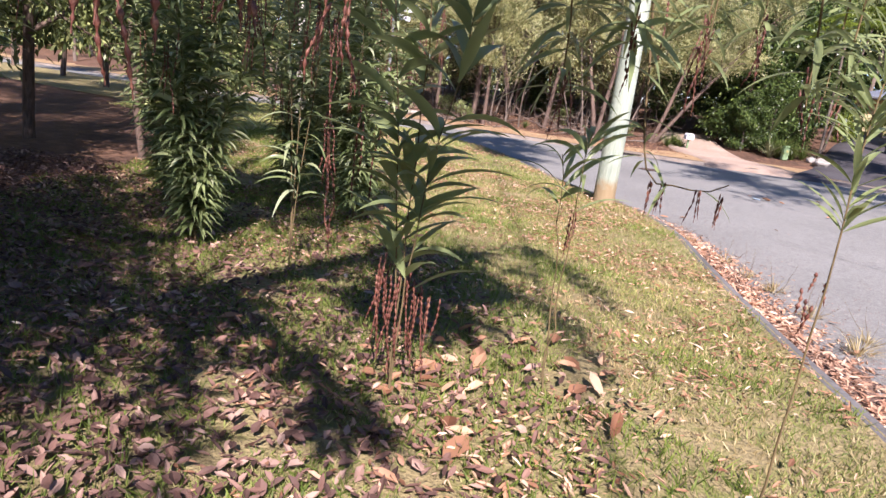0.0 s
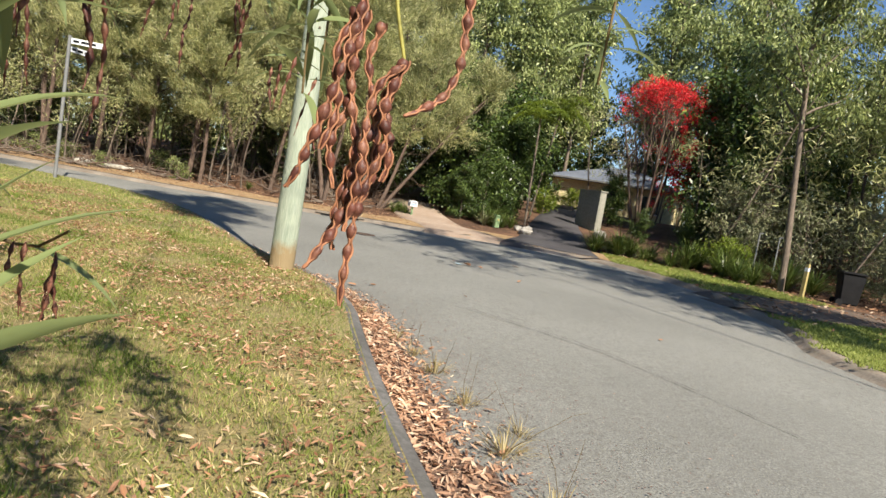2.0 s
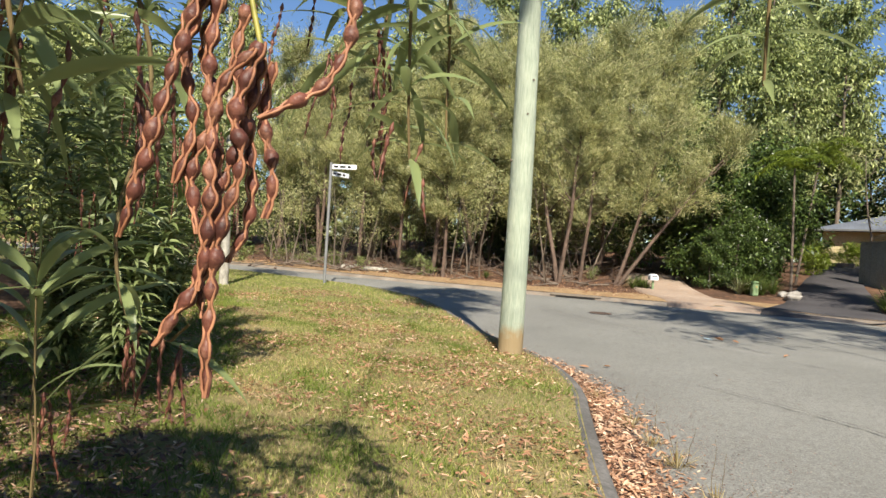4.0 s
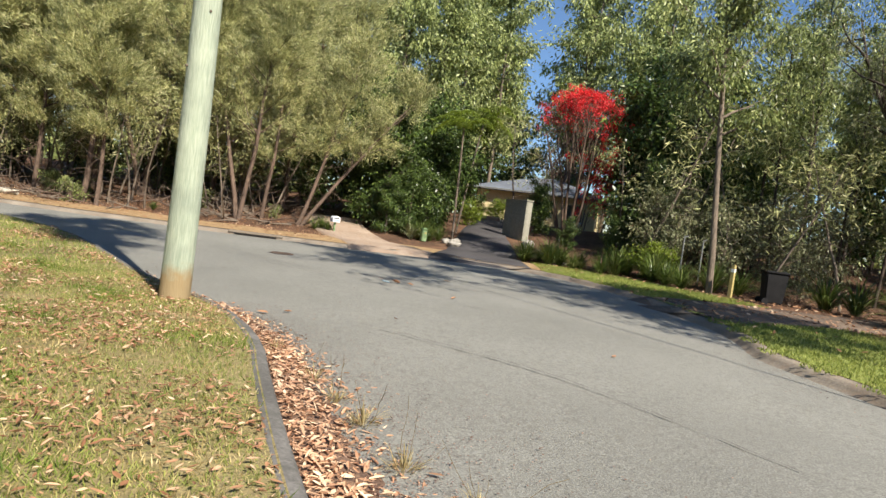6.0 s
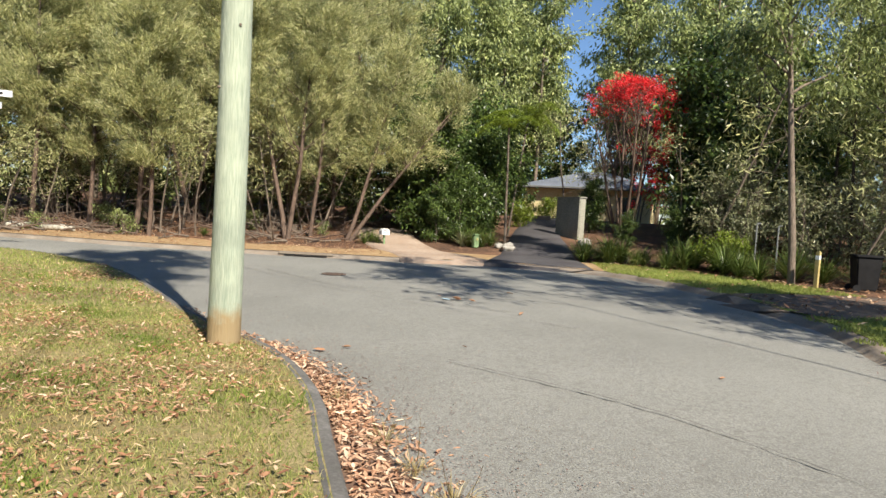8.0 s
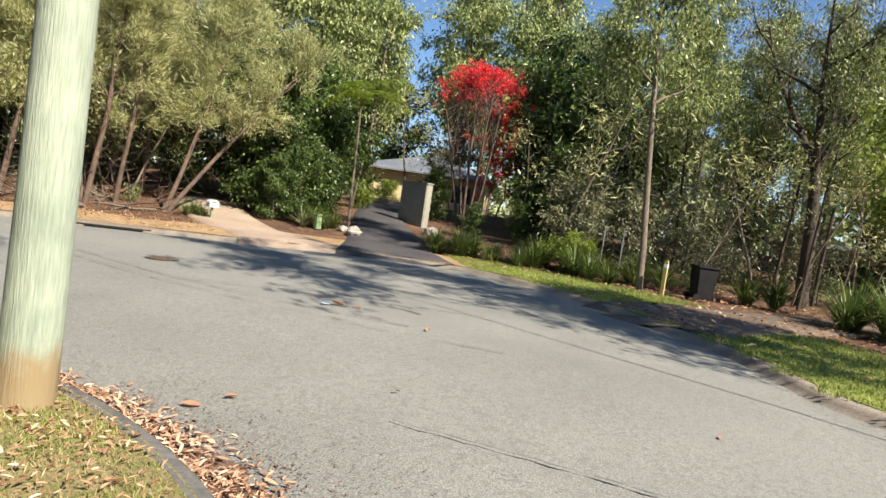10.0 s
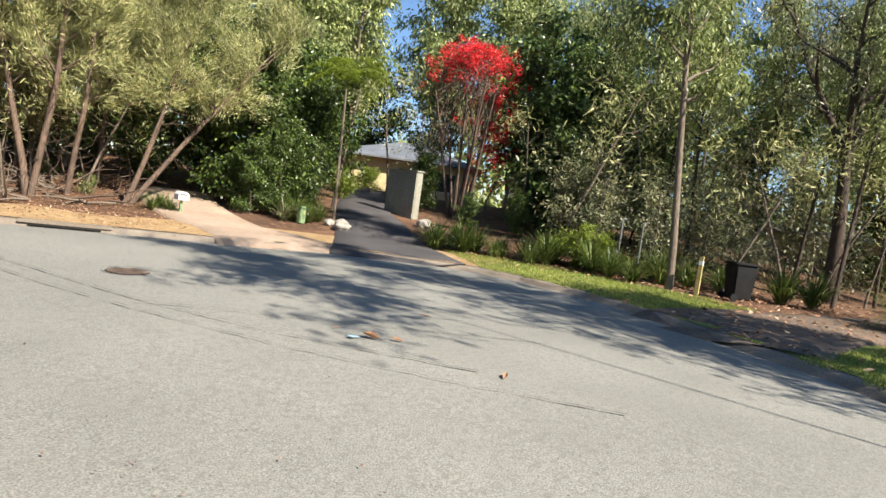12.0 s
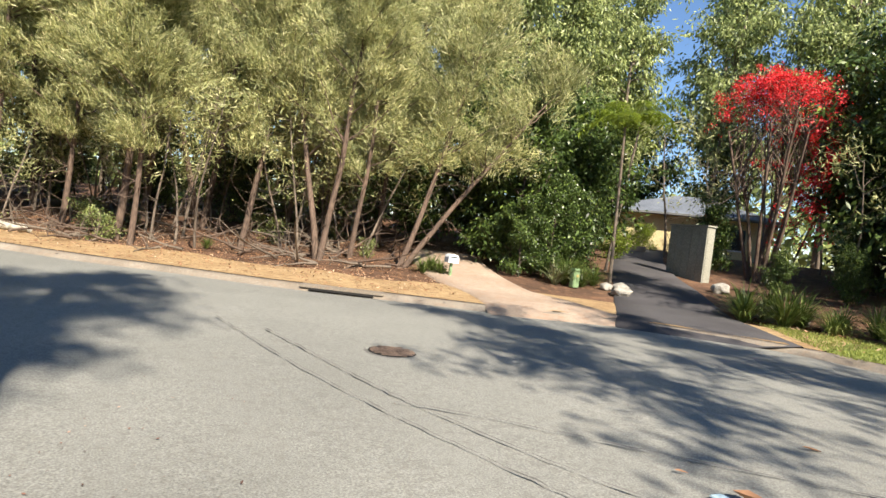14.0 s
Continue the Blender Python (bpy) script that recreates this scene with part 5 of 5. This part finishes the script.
def wattle_tree():
    """The wattle beside the path: arching branches droop over the walker."""
    rng = np.random.default_rng(77)
    base = np.array([1.3, 3.9, 0.0])
    t = thing("wattle_tree", tuple(base), "arching wattle tree with drooping leafy branches and pods", "tree")
    acc = Acc()
    tr = np.array([(0, 0, -0.1), (0.05, 0.1, 0.8), (0.1, 0.15, 1.6), (0.2, 0.25, 2.3), (0.35, 0.45, 3.0), (0.5, 0.7, 3.6)])
    tube(acc, spline(tr, 0.2), np.linspace(0.075, 0.035, len(spline(tr, 0.2))), 9)
    trunk = part("trunk", acc.mesh("wattle_trunk", M_BARK_BROWN), t)

    def bough(points, leaf_from, count, ln, w, name="bough"):
        p = spline(np.array(points) - base, 0.08)
        acc = Acc()
        tube(acc, p, np.linspace(0.022, 0.0025, len(p)), 7)
        b = part(name, acc.mesh("wattle_bough", M_TWIG), t)
        u = np.sort(rng.uniform(leaf_from, 1.0, count))
        k = u * (len(p) - 1)
        P = np.stack([np.interp(k, np.arange(len(p)), p[:, c]) for c in range(3)], 1)
        a = np.arange(count) * 2.4
        D = np.column_stack([np.cos(a), np.sin(a), rng.uniform(-0.5, 0.7, count)])
        for j in range(count):
            acc = Acc()
            phyllodes(acc, P[j:j + 1], D[j:j + 1], ln, w, rng, 1.2)
            part("leaf", acc.mesh("wattle_leaf", M_ACACIA), b)
        return b

    def hang(b, at, count, lo, hi, jitter, r, sway):
        for k in range(count):
            acc = Acc()
            pod_string(acc, np.array(at) - base + rng.normal(0, jitter, 3), rng.uniform(lo, hi), rng, r, sway)
            part("pod", acc.mesh("wattle_pod", M_POD), b, "hanging reddish brown seed pod")

    top = (1.8, 4.6, 3.5)
    tip = np.array([4.058, 7.03, 1.27])
    b = bough([top, (2.9, 5.9, 3.5), (3.75, 6.75, 2.7), (4.03, 7.0, 1.9), (4.055, 7.03, 1.56)], 0.86, 6, 0.12, 0.011)
    stalk = Acc()
    for pts in ([(0.005, 0.01, 0.29), (0.008, 0.004, 0.25), (0.022, 0.0, 0.2)], [(0.005, 0.01, 0.29), (-0.012, 0.004, 0.265), (-0.018, 0.0, 0.245)], [(0.005, 0.01, 0.29), (0.04, 0.02, 0.285), (0.07, 0.02, 0.272)]):
        line = spline(np.array(pts) + tip - base, 0.01)
        tube(stalk, line, np.full(len(line), 0.0017), 6)
    part("pod_stalk", stalk.mesh("pod_stalk", M_STALK), b, "yellow-green pod stalk")
    for line in ([(-0.018, 0.0, 0.245), (-0.03, -0.01, 0.175), (-0.048, -0.01, 0.105), (-0.058, -0.005, 0.085)],
                 [(-0.014, 0.01, 0.24), (-0.02, 0.012, 0.185), (-0.012, 0.01, 0.125), (-0.018, 0.006, 0.07), (-0.034, 0.0, 0.038), (-0.043, 0.0, 0.024)],
                 [(0.022, 0.0, 0.205), (0.011, -0.004, 0.165), (0.014, -0.003, 0.137), (0.001, 0.0, 0.09), (-0.003, 0.0, 0.035), (0.0, 0.0, -0.004)],
                 [(0.016, 0.012, 0.2), (0.007, 0.012, 0.155), (-0.008, 0.012, 0.115), (-0.016, 0.014, 0.06), (-0.012, 0.012, 0.04)],
                 [(0.0, 0.02, 0.235), (-0.006, 0.022, 0.2), (0.006, 0.02, 0.16), (0.012, 0.018, 0.11), (0.0, 0.016, 0.075)],
                 [(0.07, 0.02, 0.272), (0.071, 0.018, 0.225), (0.06, 0.01, 0.185), (0.043, 0.0, 0.168), (0.026, -0.006, 0.158)],
                 [(0.02, 0.02, 0.2), (0.016, 0.022, 0.17), (0.024, 0.02, 0.13), (0.02, 0.02, 0.1)],
                 [(-0.016, 0.018, 0.24), (-0.026, 0.02, 0.21), (-0.018, 0.018, 0.17), (-0.027, 0.016, 0.13), (-0.02, 0.014, 0.09)],
                 [(0.02, -0.004, 0.2), (0.004, -0.006, 0.18), (-0.006, -0.006, 0.14), (-0.004, -0.004, 0.1), (-0.013, -0.002, 0.055)],
                 [(-0.024, 0.01, 0.24), (-0.034, 0.012, 0.2), (-0.03, 0.014, 0.16), (-0.036, 0.012, 0.12)]):
        beaded_pod(np.array(line) + tip - base, rng, b)
    b = bough([top, (3.2, 6.0, 3.8), (4.1, 7.1, 3.0), (4.5, 7.62, 2.2), (4.56, 7.74, 1.58)], 0.93, 16, 0.14, 0.014)
    b = bough([top, (2.8, 6.0, 3.7), (3.6, 7.1, 3.0), (3.92, 7.7, 2.2), (3.97, 7.84, 1.5)], 0.8, 66, 0.16, 0.019)
    bough([top, (2.9, 6.2, 3.7), (3.6, 7.4, 3.0), (3.95, 7.95, 2.2), (4.0, 8.06, 1.52)], 0.82, 56, 0.17, 0.02)
    hang(b, (3.97, 7.83, 1.56), 5, 0.08, 0.15, 0.03, 0.004, 0.4)
    b = bough([top, (2.7, 5.9, 3.6), (3.2, 6.8, 2.8), (3.58, 7.18, 2.0), (3.68, 7.28, 1.46)], 0.76, 64, 0.22, 0.024)
    hang(b, (3.72, 7.4, 1.6), 4, 0.1, 0.2, 0.03, 0.0045, 0.5)
    for t0, n, ln in (((3.45, 7.85, 1.62), 40, 0.24), ((3.15, 7.75, 1.6), 40, 0.28), ((3.55, 8.5, 1.8), 44, 0.26), ((2.9, 7.8, 1.45), 40, 0.3), ((3.75, 8.3, 1.8), 40, 0.24)):
        e = np.array(t0)
        b = bough([top, tuple(e * 0.55 + np.array(top) * 0.45 + [0, 0, 0.75]), tuple(e + [-0.06, -0.08, 0.6]), t0], 0.82, n, ln, ln * 0.105)
        hang(b, e + [0, 0, 0.12], 4, 0.15, 0.32, 0.03, 0.0055, 0.5)
    b = bough([top, (2.8, 7.0, 3.2), (3.2, 8.0, 2.0), (3.28, 7.92, 1.35), (3.34, 7.9, 1.16), (3.44, 7.83, 1.15), (3.54, 7.75, 1.15), (3.62, 7.7, 1.2)], 0.86, 9, 0.19, 0.02)
    for dx, dy in ((0.0, 0.0), (0.12, -0.1), (0.2, -0.15), (-0.06, 0.04)):
        hang(b, (3.4 + dx, 7.86 + dy, 1.152), 3, 0.09, 0.17, 0.006, 0.0046, 0.3)
    # pods that hang close by the shaded edge of the lawn
    for end, n, ln in (((2.2, 6.05, 1.62), 6, 0.2), ((2.4, 6.1, 1.66), 5, 0.16), ((2.3, 6.7, 1.68), 5, 0.24)):
        e = np.array(end)
        b = bough([top, tuple(e * 0.5 + np.array(top) * 0.5 + [0, 0, 0.5]), tuple(e + [0, 0, 0.5]), end], 0.8, 18, 0.2, 0.02)
        hang(b, e, n, ln * 0.7, ln * 1.15, 0.03, 0.006, 0.4)
    # leafy boughs added overhead, out of view, to shade the lawn
    for shade in ((3.4, 6.3, 3.7), (3.5, 5.9, 4.1), (3.35, 6.6, 3.6), (3.6, 6.4, 3.9), (3.35, 5.7, 4.4), (4.0, 4.2, 4.3), (3.4, 5.0, 3.4), (3.7, 4.5, 3.8), (3.7, 5.5, 3.7), (3.5, 4.6, 3.9), (3.6, 5.1, 3.8), (3.9, 5.3, 3.9), (3.6, 6.1, 3.5), (3.8, 4.8, 4.2), (2.6, 3.0, 3.8), (3.2, 3.4, 3.9), (2.2, 2.6, 3.8), (3.0, 2.4, 4.0), (3.6, 2.9, 4.0), (2.7, 3.7, 3.7)):
        e = np.array(shade)
        bough([top, tuple((e + np.array(top)) / 2 + [0, 0, 0.35]), tuple(e)], 0.72 if shade[0] > 3.3 else 0.4, 56, 0.32, 0.055)
    for pts, n in (([top, (2.2, 6.3, 3.7), (2.7, 7.9, 2.9), (2.9, 8.4, 2.2)], 26), ([top, (1.6, 6.0, 3.9), (1.6, 7.6, 3.2), (1.6, 8.2, 2.4)], 26), ([top, (2.6, 5.2, 4.0), (3.6, 5.6, 3.6), (4.2, 5.9, 3.0)], 20),
                   ([top, (1.0, 5.4, 4.1), (0.5, 6.4, 3.4), (0.3, 7.0, 2.6)], 26), ([top, (2.9, 6.6, 3.4), (3.2, 7.9, 2.7), (3.3, 8.5, 2.15)], 22), ([top, (1.9, 5.6, 4.3), (2.2, 6.6, 4.0), (2.3, 7.4, 3.3)], 24)):
        bb = bough(pts, 0.35, n, 0.26, 0.024)
        hang(bb, np.array(pts[-1]) + [0, 0, 0.15], 5, 0.25, 0.5, 0.08, 0.0065, 0.4)


wattle_tree()
# gums behind the walker, never in view, added to shade the lawn
for i, (x, y, s) in enumerate([(2.0, 0.6, 0.7), (1.6, 4.3, 0.7)]):
    plant_tree("gum_tree", HIGH[i % 2], (x, y), "unseen slim gum with a high crown, added to shade the lawn", "tree", "trees left of the lawn", 90.0 * i, s)
# the first three are also out of view, added for their shade
for i, (x, y, s) in enumerate([(1.0, 0.6, 1.0), (-0.6, 2.9, 1.0), (0.3, 5.4, 0.45), (-2.2, 5.4, 0.9), (-2.6, 12.6, 0.5), (-3.4, 15.6, 0.55), (-3.6, 8.6, 0.85), (-5.0, 13.2, 0.9)]):
    plant_tree("tree", LEFT[i % 2], (x, y), "leafy tree at the edge of the shaded lawn", "tree", "trees left of the lawn", 31.0 * i, s)


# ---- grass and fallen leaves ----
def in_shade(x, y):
    """Where the lawn is shaded, longer and greener, left of a line along the bushes; shade goes into its colours too.
    """
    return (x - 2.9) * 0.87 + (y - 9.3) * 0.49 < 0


def grass(name, n, region, h, w, material, seed, keep, label):
    rng = np.random.default_rng(seed)
    x, y = rng.uniform(region[0], region[1], n), rng.uniform(region[2], region[3], n)
    a, b = road_gap(x, y)
    patch = np.array(wavy(x, y, 2.3) + 0.6 * wavy(x + 7, y, 6.0))
    m = keep(x, y, a, b, patch)
    x, y = x[m], y[m]
    n = len(x)
    base = land(x, y) * (b[m] > 0) + 0.0
    acc = Acc()
    D = np.column_stack([rng.normal(0, 0.55, n), rng.normal(0, 0.55, n), np.ones(n)])
    blades(acc, np.column_stack([x, y, base - 0.005]), D, rng.normal(0, 1, (n, 3)) * [1, 1, 0.1], h * rng.uniform(0.5, 1.4, n), w * rng.uniform(0.7, 1.3, n), 0.35)
    tagged(new(name, acc.mesh(name, material, False)), label, "grass", kind="stuff")


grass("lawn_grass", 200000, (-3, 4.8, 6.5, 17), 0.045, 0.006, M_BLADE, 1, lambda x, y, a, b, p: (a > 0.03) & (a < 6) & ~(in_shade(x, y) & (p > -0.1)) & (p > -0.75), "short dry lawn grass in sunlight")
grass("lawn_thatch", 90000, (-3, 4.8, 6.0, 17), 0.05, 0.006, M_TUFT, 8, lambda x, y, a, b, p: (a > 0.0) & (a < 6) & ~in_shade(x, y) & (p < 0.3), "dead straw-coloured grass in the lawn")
grass("lawn_grass_far", 70000, (-9, 4.2, 17, 28), 0.06, 0.013, M_BLADE, 2, lambda x, y, a, b, p: (a > 0.03) & (a < 8), "short dry lawn grass in sunlight")
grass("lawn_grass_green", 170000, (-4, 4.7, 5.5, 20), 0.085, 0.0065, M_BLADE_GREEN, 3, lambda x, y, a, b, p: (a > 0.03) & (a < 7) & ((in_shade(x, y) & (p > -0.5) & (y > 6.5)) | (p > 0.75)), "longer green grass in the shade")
grass("verge_grass_blades", 110000, (11, 20, 7, 30), 0.07, 0.018, M_BLADE_LIME, 4, lambda x, y, a, b, p: (b > 0.3) & (b < 4.3) & ~((y > 17.2) & (y < 20.4)) & ~((x - 12.1) * 0.9 - (y - 26.2) * 0.36 < 1.9), "sunlit green grass on the far verge")


def litter(name, x, y, z, ln, w, seed, label, tilt=0.25, material=None, plain=False):
    """Curled dry leaves lying at x, y."""
    rng = np.random.default_rng(seed)
    n = len(x)
    a = rng.random(n) * 6.283
    d = np.column_stack([np.cos(a), np.sin(a), rng.normal(0, tilt, n)])
    d = unit(d)
    s = unit(np.cross(d, np.column_stack([rng.normal(0, tilt, n), rng.normal(0, tilt, n), np.ones(n)])))
    up = np.cross(s, d)
    size = rng.uniform(0.45, 1.6, n)
    L, W = (size * rng.uniform(0.8, 1.2, n) * ln)[:, None], (size * rng.uniform(0.7, 1.4, n) * w)[:, None]
    c = np.column_stack([x, y, z])
    curl = rng.uniform(0.05, 0.4, n)[:, None] * W
    j = rng.uniform(0.6, 1.15, (4, n, 1))
    v = np.stack([c - d * L / 2, c - d * L * 0.22 + s * W * 0.42 * j[0] + up * curl * 0.7, c + d * L * 0.16 + s * W * 0.5 * j[1] + up * curl, c + d * L / 2 + up * curl * 0.6,
                  c + d * L * 0.2 - s * W * 0.48 * j[2] + up * curl, c - d * L * 0.2 - s * W * 0.45 * j[3] + up * curl * 0.8, c - up * 0.002], 1).reshape(-1, 3)
    f = np.array([[0, 1, 6], [1, 2, 6], [2, 3, 6], [3, 4, 6], [4, 5, 6], [5, 0, 6]])
    acc = Acc()
    if plain:
        blades(acc, c - d * L / 2, d, up, L[:, 0], W[:, 0])
    else:
        acc.add(v, (np.arange(n)[:, None, None] * 7 + f[None]).reshape(-1, 3))
    return tagged(new(name, acc.mesh(name, material or M_LEAF_DRY, False)), label, "leaf litter", kind="stuff")


rng = np.random.default_rng(52)
# leaves heaped in the gutter
k = rng.integers(0, len(NEAR_KERB), 60000)
k = k[(NEAR_KERB[k, 1] > 5) & (NEAR_KERB[k, 1] < 17.5)]
spread = np.interp(NEAR_KERB[k, 1], [5, 9, 12, 14.5, 17.5], [0.62, 0.55, 0.45, 0.3, 0.12])
o = 0.17 + np.abs(rng.normal(0, 0.55, len(k))) * spread
p = NEAR_KERB[k] + rng.normal(0, 0.12, (len(k), 2))
t = unit(np.gradient(NEAR_KERB, axis=0))[k]
p = NEAR_KERB[k] + t * rng.uniform(-0.25, 0.25, (len(k), 1)) + np.stack([t[:, 1], -t[:, 0]], 1) * o[:, None]
zz = -0.135 + rng.random(len(k)) * 0.05 * np.exp(-((o - 0.3) / 0.25) ** 2)
litter("gutter_leaves", p[:, 0], p[:, 1], zz, 0.055, 0.017, 5, "heap of pinkish brown dry leaves in the gutter", 0.35, M_LEAF_PALE)
# leaves on the lawn, in drifts
x, y = rng.uniform(-3, 4.7, 75000), rng.uniform(5.5, 22, 75000)
a_, b_ = road_gap(x, y)
drift = 1.3 * wavy(x, y, 1.6) + 0.9 * wavy(x + 3, y, 4.0) + np.exp(-((x - 3.2) ** 2 + (y - 14.0) ** 2) / 2.0)
m = (a_ > 0.04) & (a_ < 7) & (drift > rng.uniform(-0.9, 1.6, len(x)))
pale = rng.random(len(x)) < 0.35
for name, mm, material in (("lawn_leaves", m & pale, M_LEAF_PALE), ("lawn_leaves_brown", m & ~pale, M_LEAF_DRY)):
    litter(name, x[mm], y[mm], 0.025 + 0.03 * rng.random(mm.sum()), 0.044, 0.013, 6, "scattered dry leaves on the lawn", 0.3, material)
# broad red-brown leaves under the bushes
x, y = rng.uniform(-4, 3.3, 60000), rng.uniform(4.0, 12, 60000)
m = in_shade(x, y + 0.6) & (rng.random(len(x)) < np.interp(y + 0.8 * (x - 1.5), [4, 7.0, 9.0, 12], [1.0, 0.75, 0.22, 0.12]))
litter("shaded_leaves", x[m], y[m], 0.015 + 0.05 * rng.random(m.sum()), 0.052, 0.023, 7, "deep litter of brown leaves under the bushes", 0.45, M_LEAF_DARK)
x, y = rng.normal(2.75, 0.5, 60), rng.normal(8.0, 0.55, 60)
litter("broad_leaves", x, y, np.full(60, 0.05), 0.11, 0.05, 8, "broad curled orange-brown leaves on the grass", 0.3)
# needles and leaves on the far verge and wood floor
x, y = rng.uniform(-14, 11, 34000), rng.uniform(27.5, 40, 34000)
a_, b_ = road_gap(x, y)
m = (b_ > 0.3) & (rng.random(len(x)) < np.interp(b_, [0.3, 2.5, 5], [0.25, 0.5, 1.0])) & ~((x > 7.7) & (y < 36)) & ~((x > 10) & (y < 30))
litter("verge_litter", x[m], y[m], land(x[m], y[m]) + 0.03, 0.075, 0.02, 9, "brown needles and leaves on orange soil", 0.3, None, True)
x, y = rng.uniform(13, 26, 5000), rng.uniform(14, 30, 5000)
a_, b_ = road_gap(x, y)
m = (b_ > 0.1) & ((b_ > 3.6) | (rng.random(len(x)) < 0.12) | ((y > 17.3) & (y < 20.3))) & ~((x - 12.1) * 0.9 - (y - 26.2) * 0.36 < 1.9)
litter("far_leaves", x[m], y[m], np.maximum(land(x[m], y[m]), 0) + 0.05, 0.11, 0.045, 10, "scattered leaves under the gum trees", 0.3, None, True)


def road_height(x, y):
    a, b = road_gap(x, y)
    f = np.clip((-a - 0.15) / np.maximum(-a - b - 0.15, 0.1), 0, 1)
    return -0.155 + 0.07 * np.sin(math.pi * f) + 0.03 * f


# crumbs washed onto the road
x, y = rng.uniform(3, 14, 80000), rng.uniform(3, 28, 80000)
a_, b_ = road_gap(x, y)
near = np.minimum(np.where(a_ < 0, -a_, 99), np.where(b_ < 0, -b_ * 1.6, 99))
m = (a_ < -0.2) & (b_ < -0.1) & (rng.random(len(x)) < 0.8 * np.exp(-near / 0.6) + 0.003)
litter("road_crumbs", x[m], y[m], road_height(x[m], y[m]) + 0.012, 0.018, 0.009, 11, "small leaf crumbs on the asphalt", 0.2, M_LEAF_DARK, True)
# reddish grit and crumbled leaf that has washed out of the gutter
k = rng.integers(0, len(NEAR_KERB), 170000)
k = k[(NEAR_KERB[k, 1] > 4) & (NEAR_KERB[k, 1] < 15.5)]
t = unit(np.gradient(NEAR_KERB, axis=0))[k]
o = 0.3 + rng.exponential(0.5, len(k)) * np.interp(NEAR_KERB[k, 1], [4, 9, 15.5], [1.2, 1.0, 0.5])
p = NEAR_KERB[k] + t * rng.uniform(-0.3, 0.3, (len(k), 1)) + np.stack([t[:, 1], -t[:, 0]], 1) * o[:, None]
litter("road_grit", p[:, 0], p[:, 1], road_height(p[:, 0], p[:, 1]) + 0.006, 0.011, 0.008, 12, "reddish brown grit washed onto the asphalt", 0.08, M_LEAF_DARK, True)
for i, (px, py, s) in enumerate([(7.3, 18.85, 0.22), (7.55, 18.7, 0.16), (7.95, 17.35, 0.15), (6.35, 15.1, 0.2), (5.0, 15.2, 0.12), (8.65, 13.6, 0.2), (4.7, 15.1, 0.17), (7.1, 19.3, 0.12), (8.7, 19.9, 0.16), (5.35, 9.9, 0.13), (5.45, 10.6, 0.12)]):
    ob = litter("fallen_leaf", np.array([0.0]), np.array([0.0]), np.array([0.02]), s, s * 0.4, 60 + i, "single curled tan leaf on the road", 0.15)
    ob.matrix_world = pose(px, py, float(road_height(np.array([px]), np.array([py]))[0])) @ Matrix.Scale(0.75, 4)
    tagged(ob, category="leaf", group="single leaves on the road", kind="thing")
wrapper = tagged(new("wrapper", box_mesh("wrapper", 0.16, 0.07, 0.015, M_BLUE_SIGN, (0, 0, 0), 0.006)), "small crumpled blue-white wrapper on the road", "litter")
wrapper.matrix_world = pose(7.12, 18.9, float(road_height(np.array([7.12]), np.array([18.9]))[0]) + 0.014, 4, 8, 30)


# ---- weeds in the gutter ----
def weed(px, py, s, seed, dry):
    rng = np.random.default_rng(seed)
    acc = Acc()
    n = 70
    a, tl = rng.random(n) * 6.283, rng.uniform(0.2, 1.3, n)
    P = np.column_stack([np.cos(a), np.sin(a), np.zeros(n)]) * rng.uniform(0, 0.07, (n, 1))
    straps(acc, P, np.column_stack([np.cos(a) * tl, np.sin(a) * tl, np.ones(n)]), rng.uniform(0.08, 0.2, n), 0.005, rng.uniform(0.5, 1.6, n), 3, 1)
    t = thing("weed", (px, py, -0.15), "dry tan tuft of grass growing in the gutter", "weed", "gutter weeds", 0, s)
    part("tuft", acc.mesh("weed_tuft", M_TUFT, False), t)
    for j in range(3):
        acc = Acc()
        limb(acc, (0, 0, 0), (rng.normal(0, 0.5), rng.normal(0, 0.5), 1), rng.uniform(0.25, 0.5), 0.0022, 0.001, rng, 0.4, -0.1, 6, 4)
        part("stalk", acc.mesh("weed_stalk", M_TWIG), t, "thin dry stalk")


for i, (px, py, s) in enumerate([(5.0, 12.4, 1.0), (5.2, 11.4, 1.2), (5.3, 10.7, 1.0), (5.35, 9.9, 1.3), (5.4, 9.2, 1.1), (5.3, 8.5, 1.2), (5.55, 10.2, 0.9), (4.75, 13.3, 0.8), (5.6, 7.9, 1.2), (5.1, 11.9, 0.9), (5.5, 7.0, 1.2)]):
    weed(px, py, s, 200 + i, True)
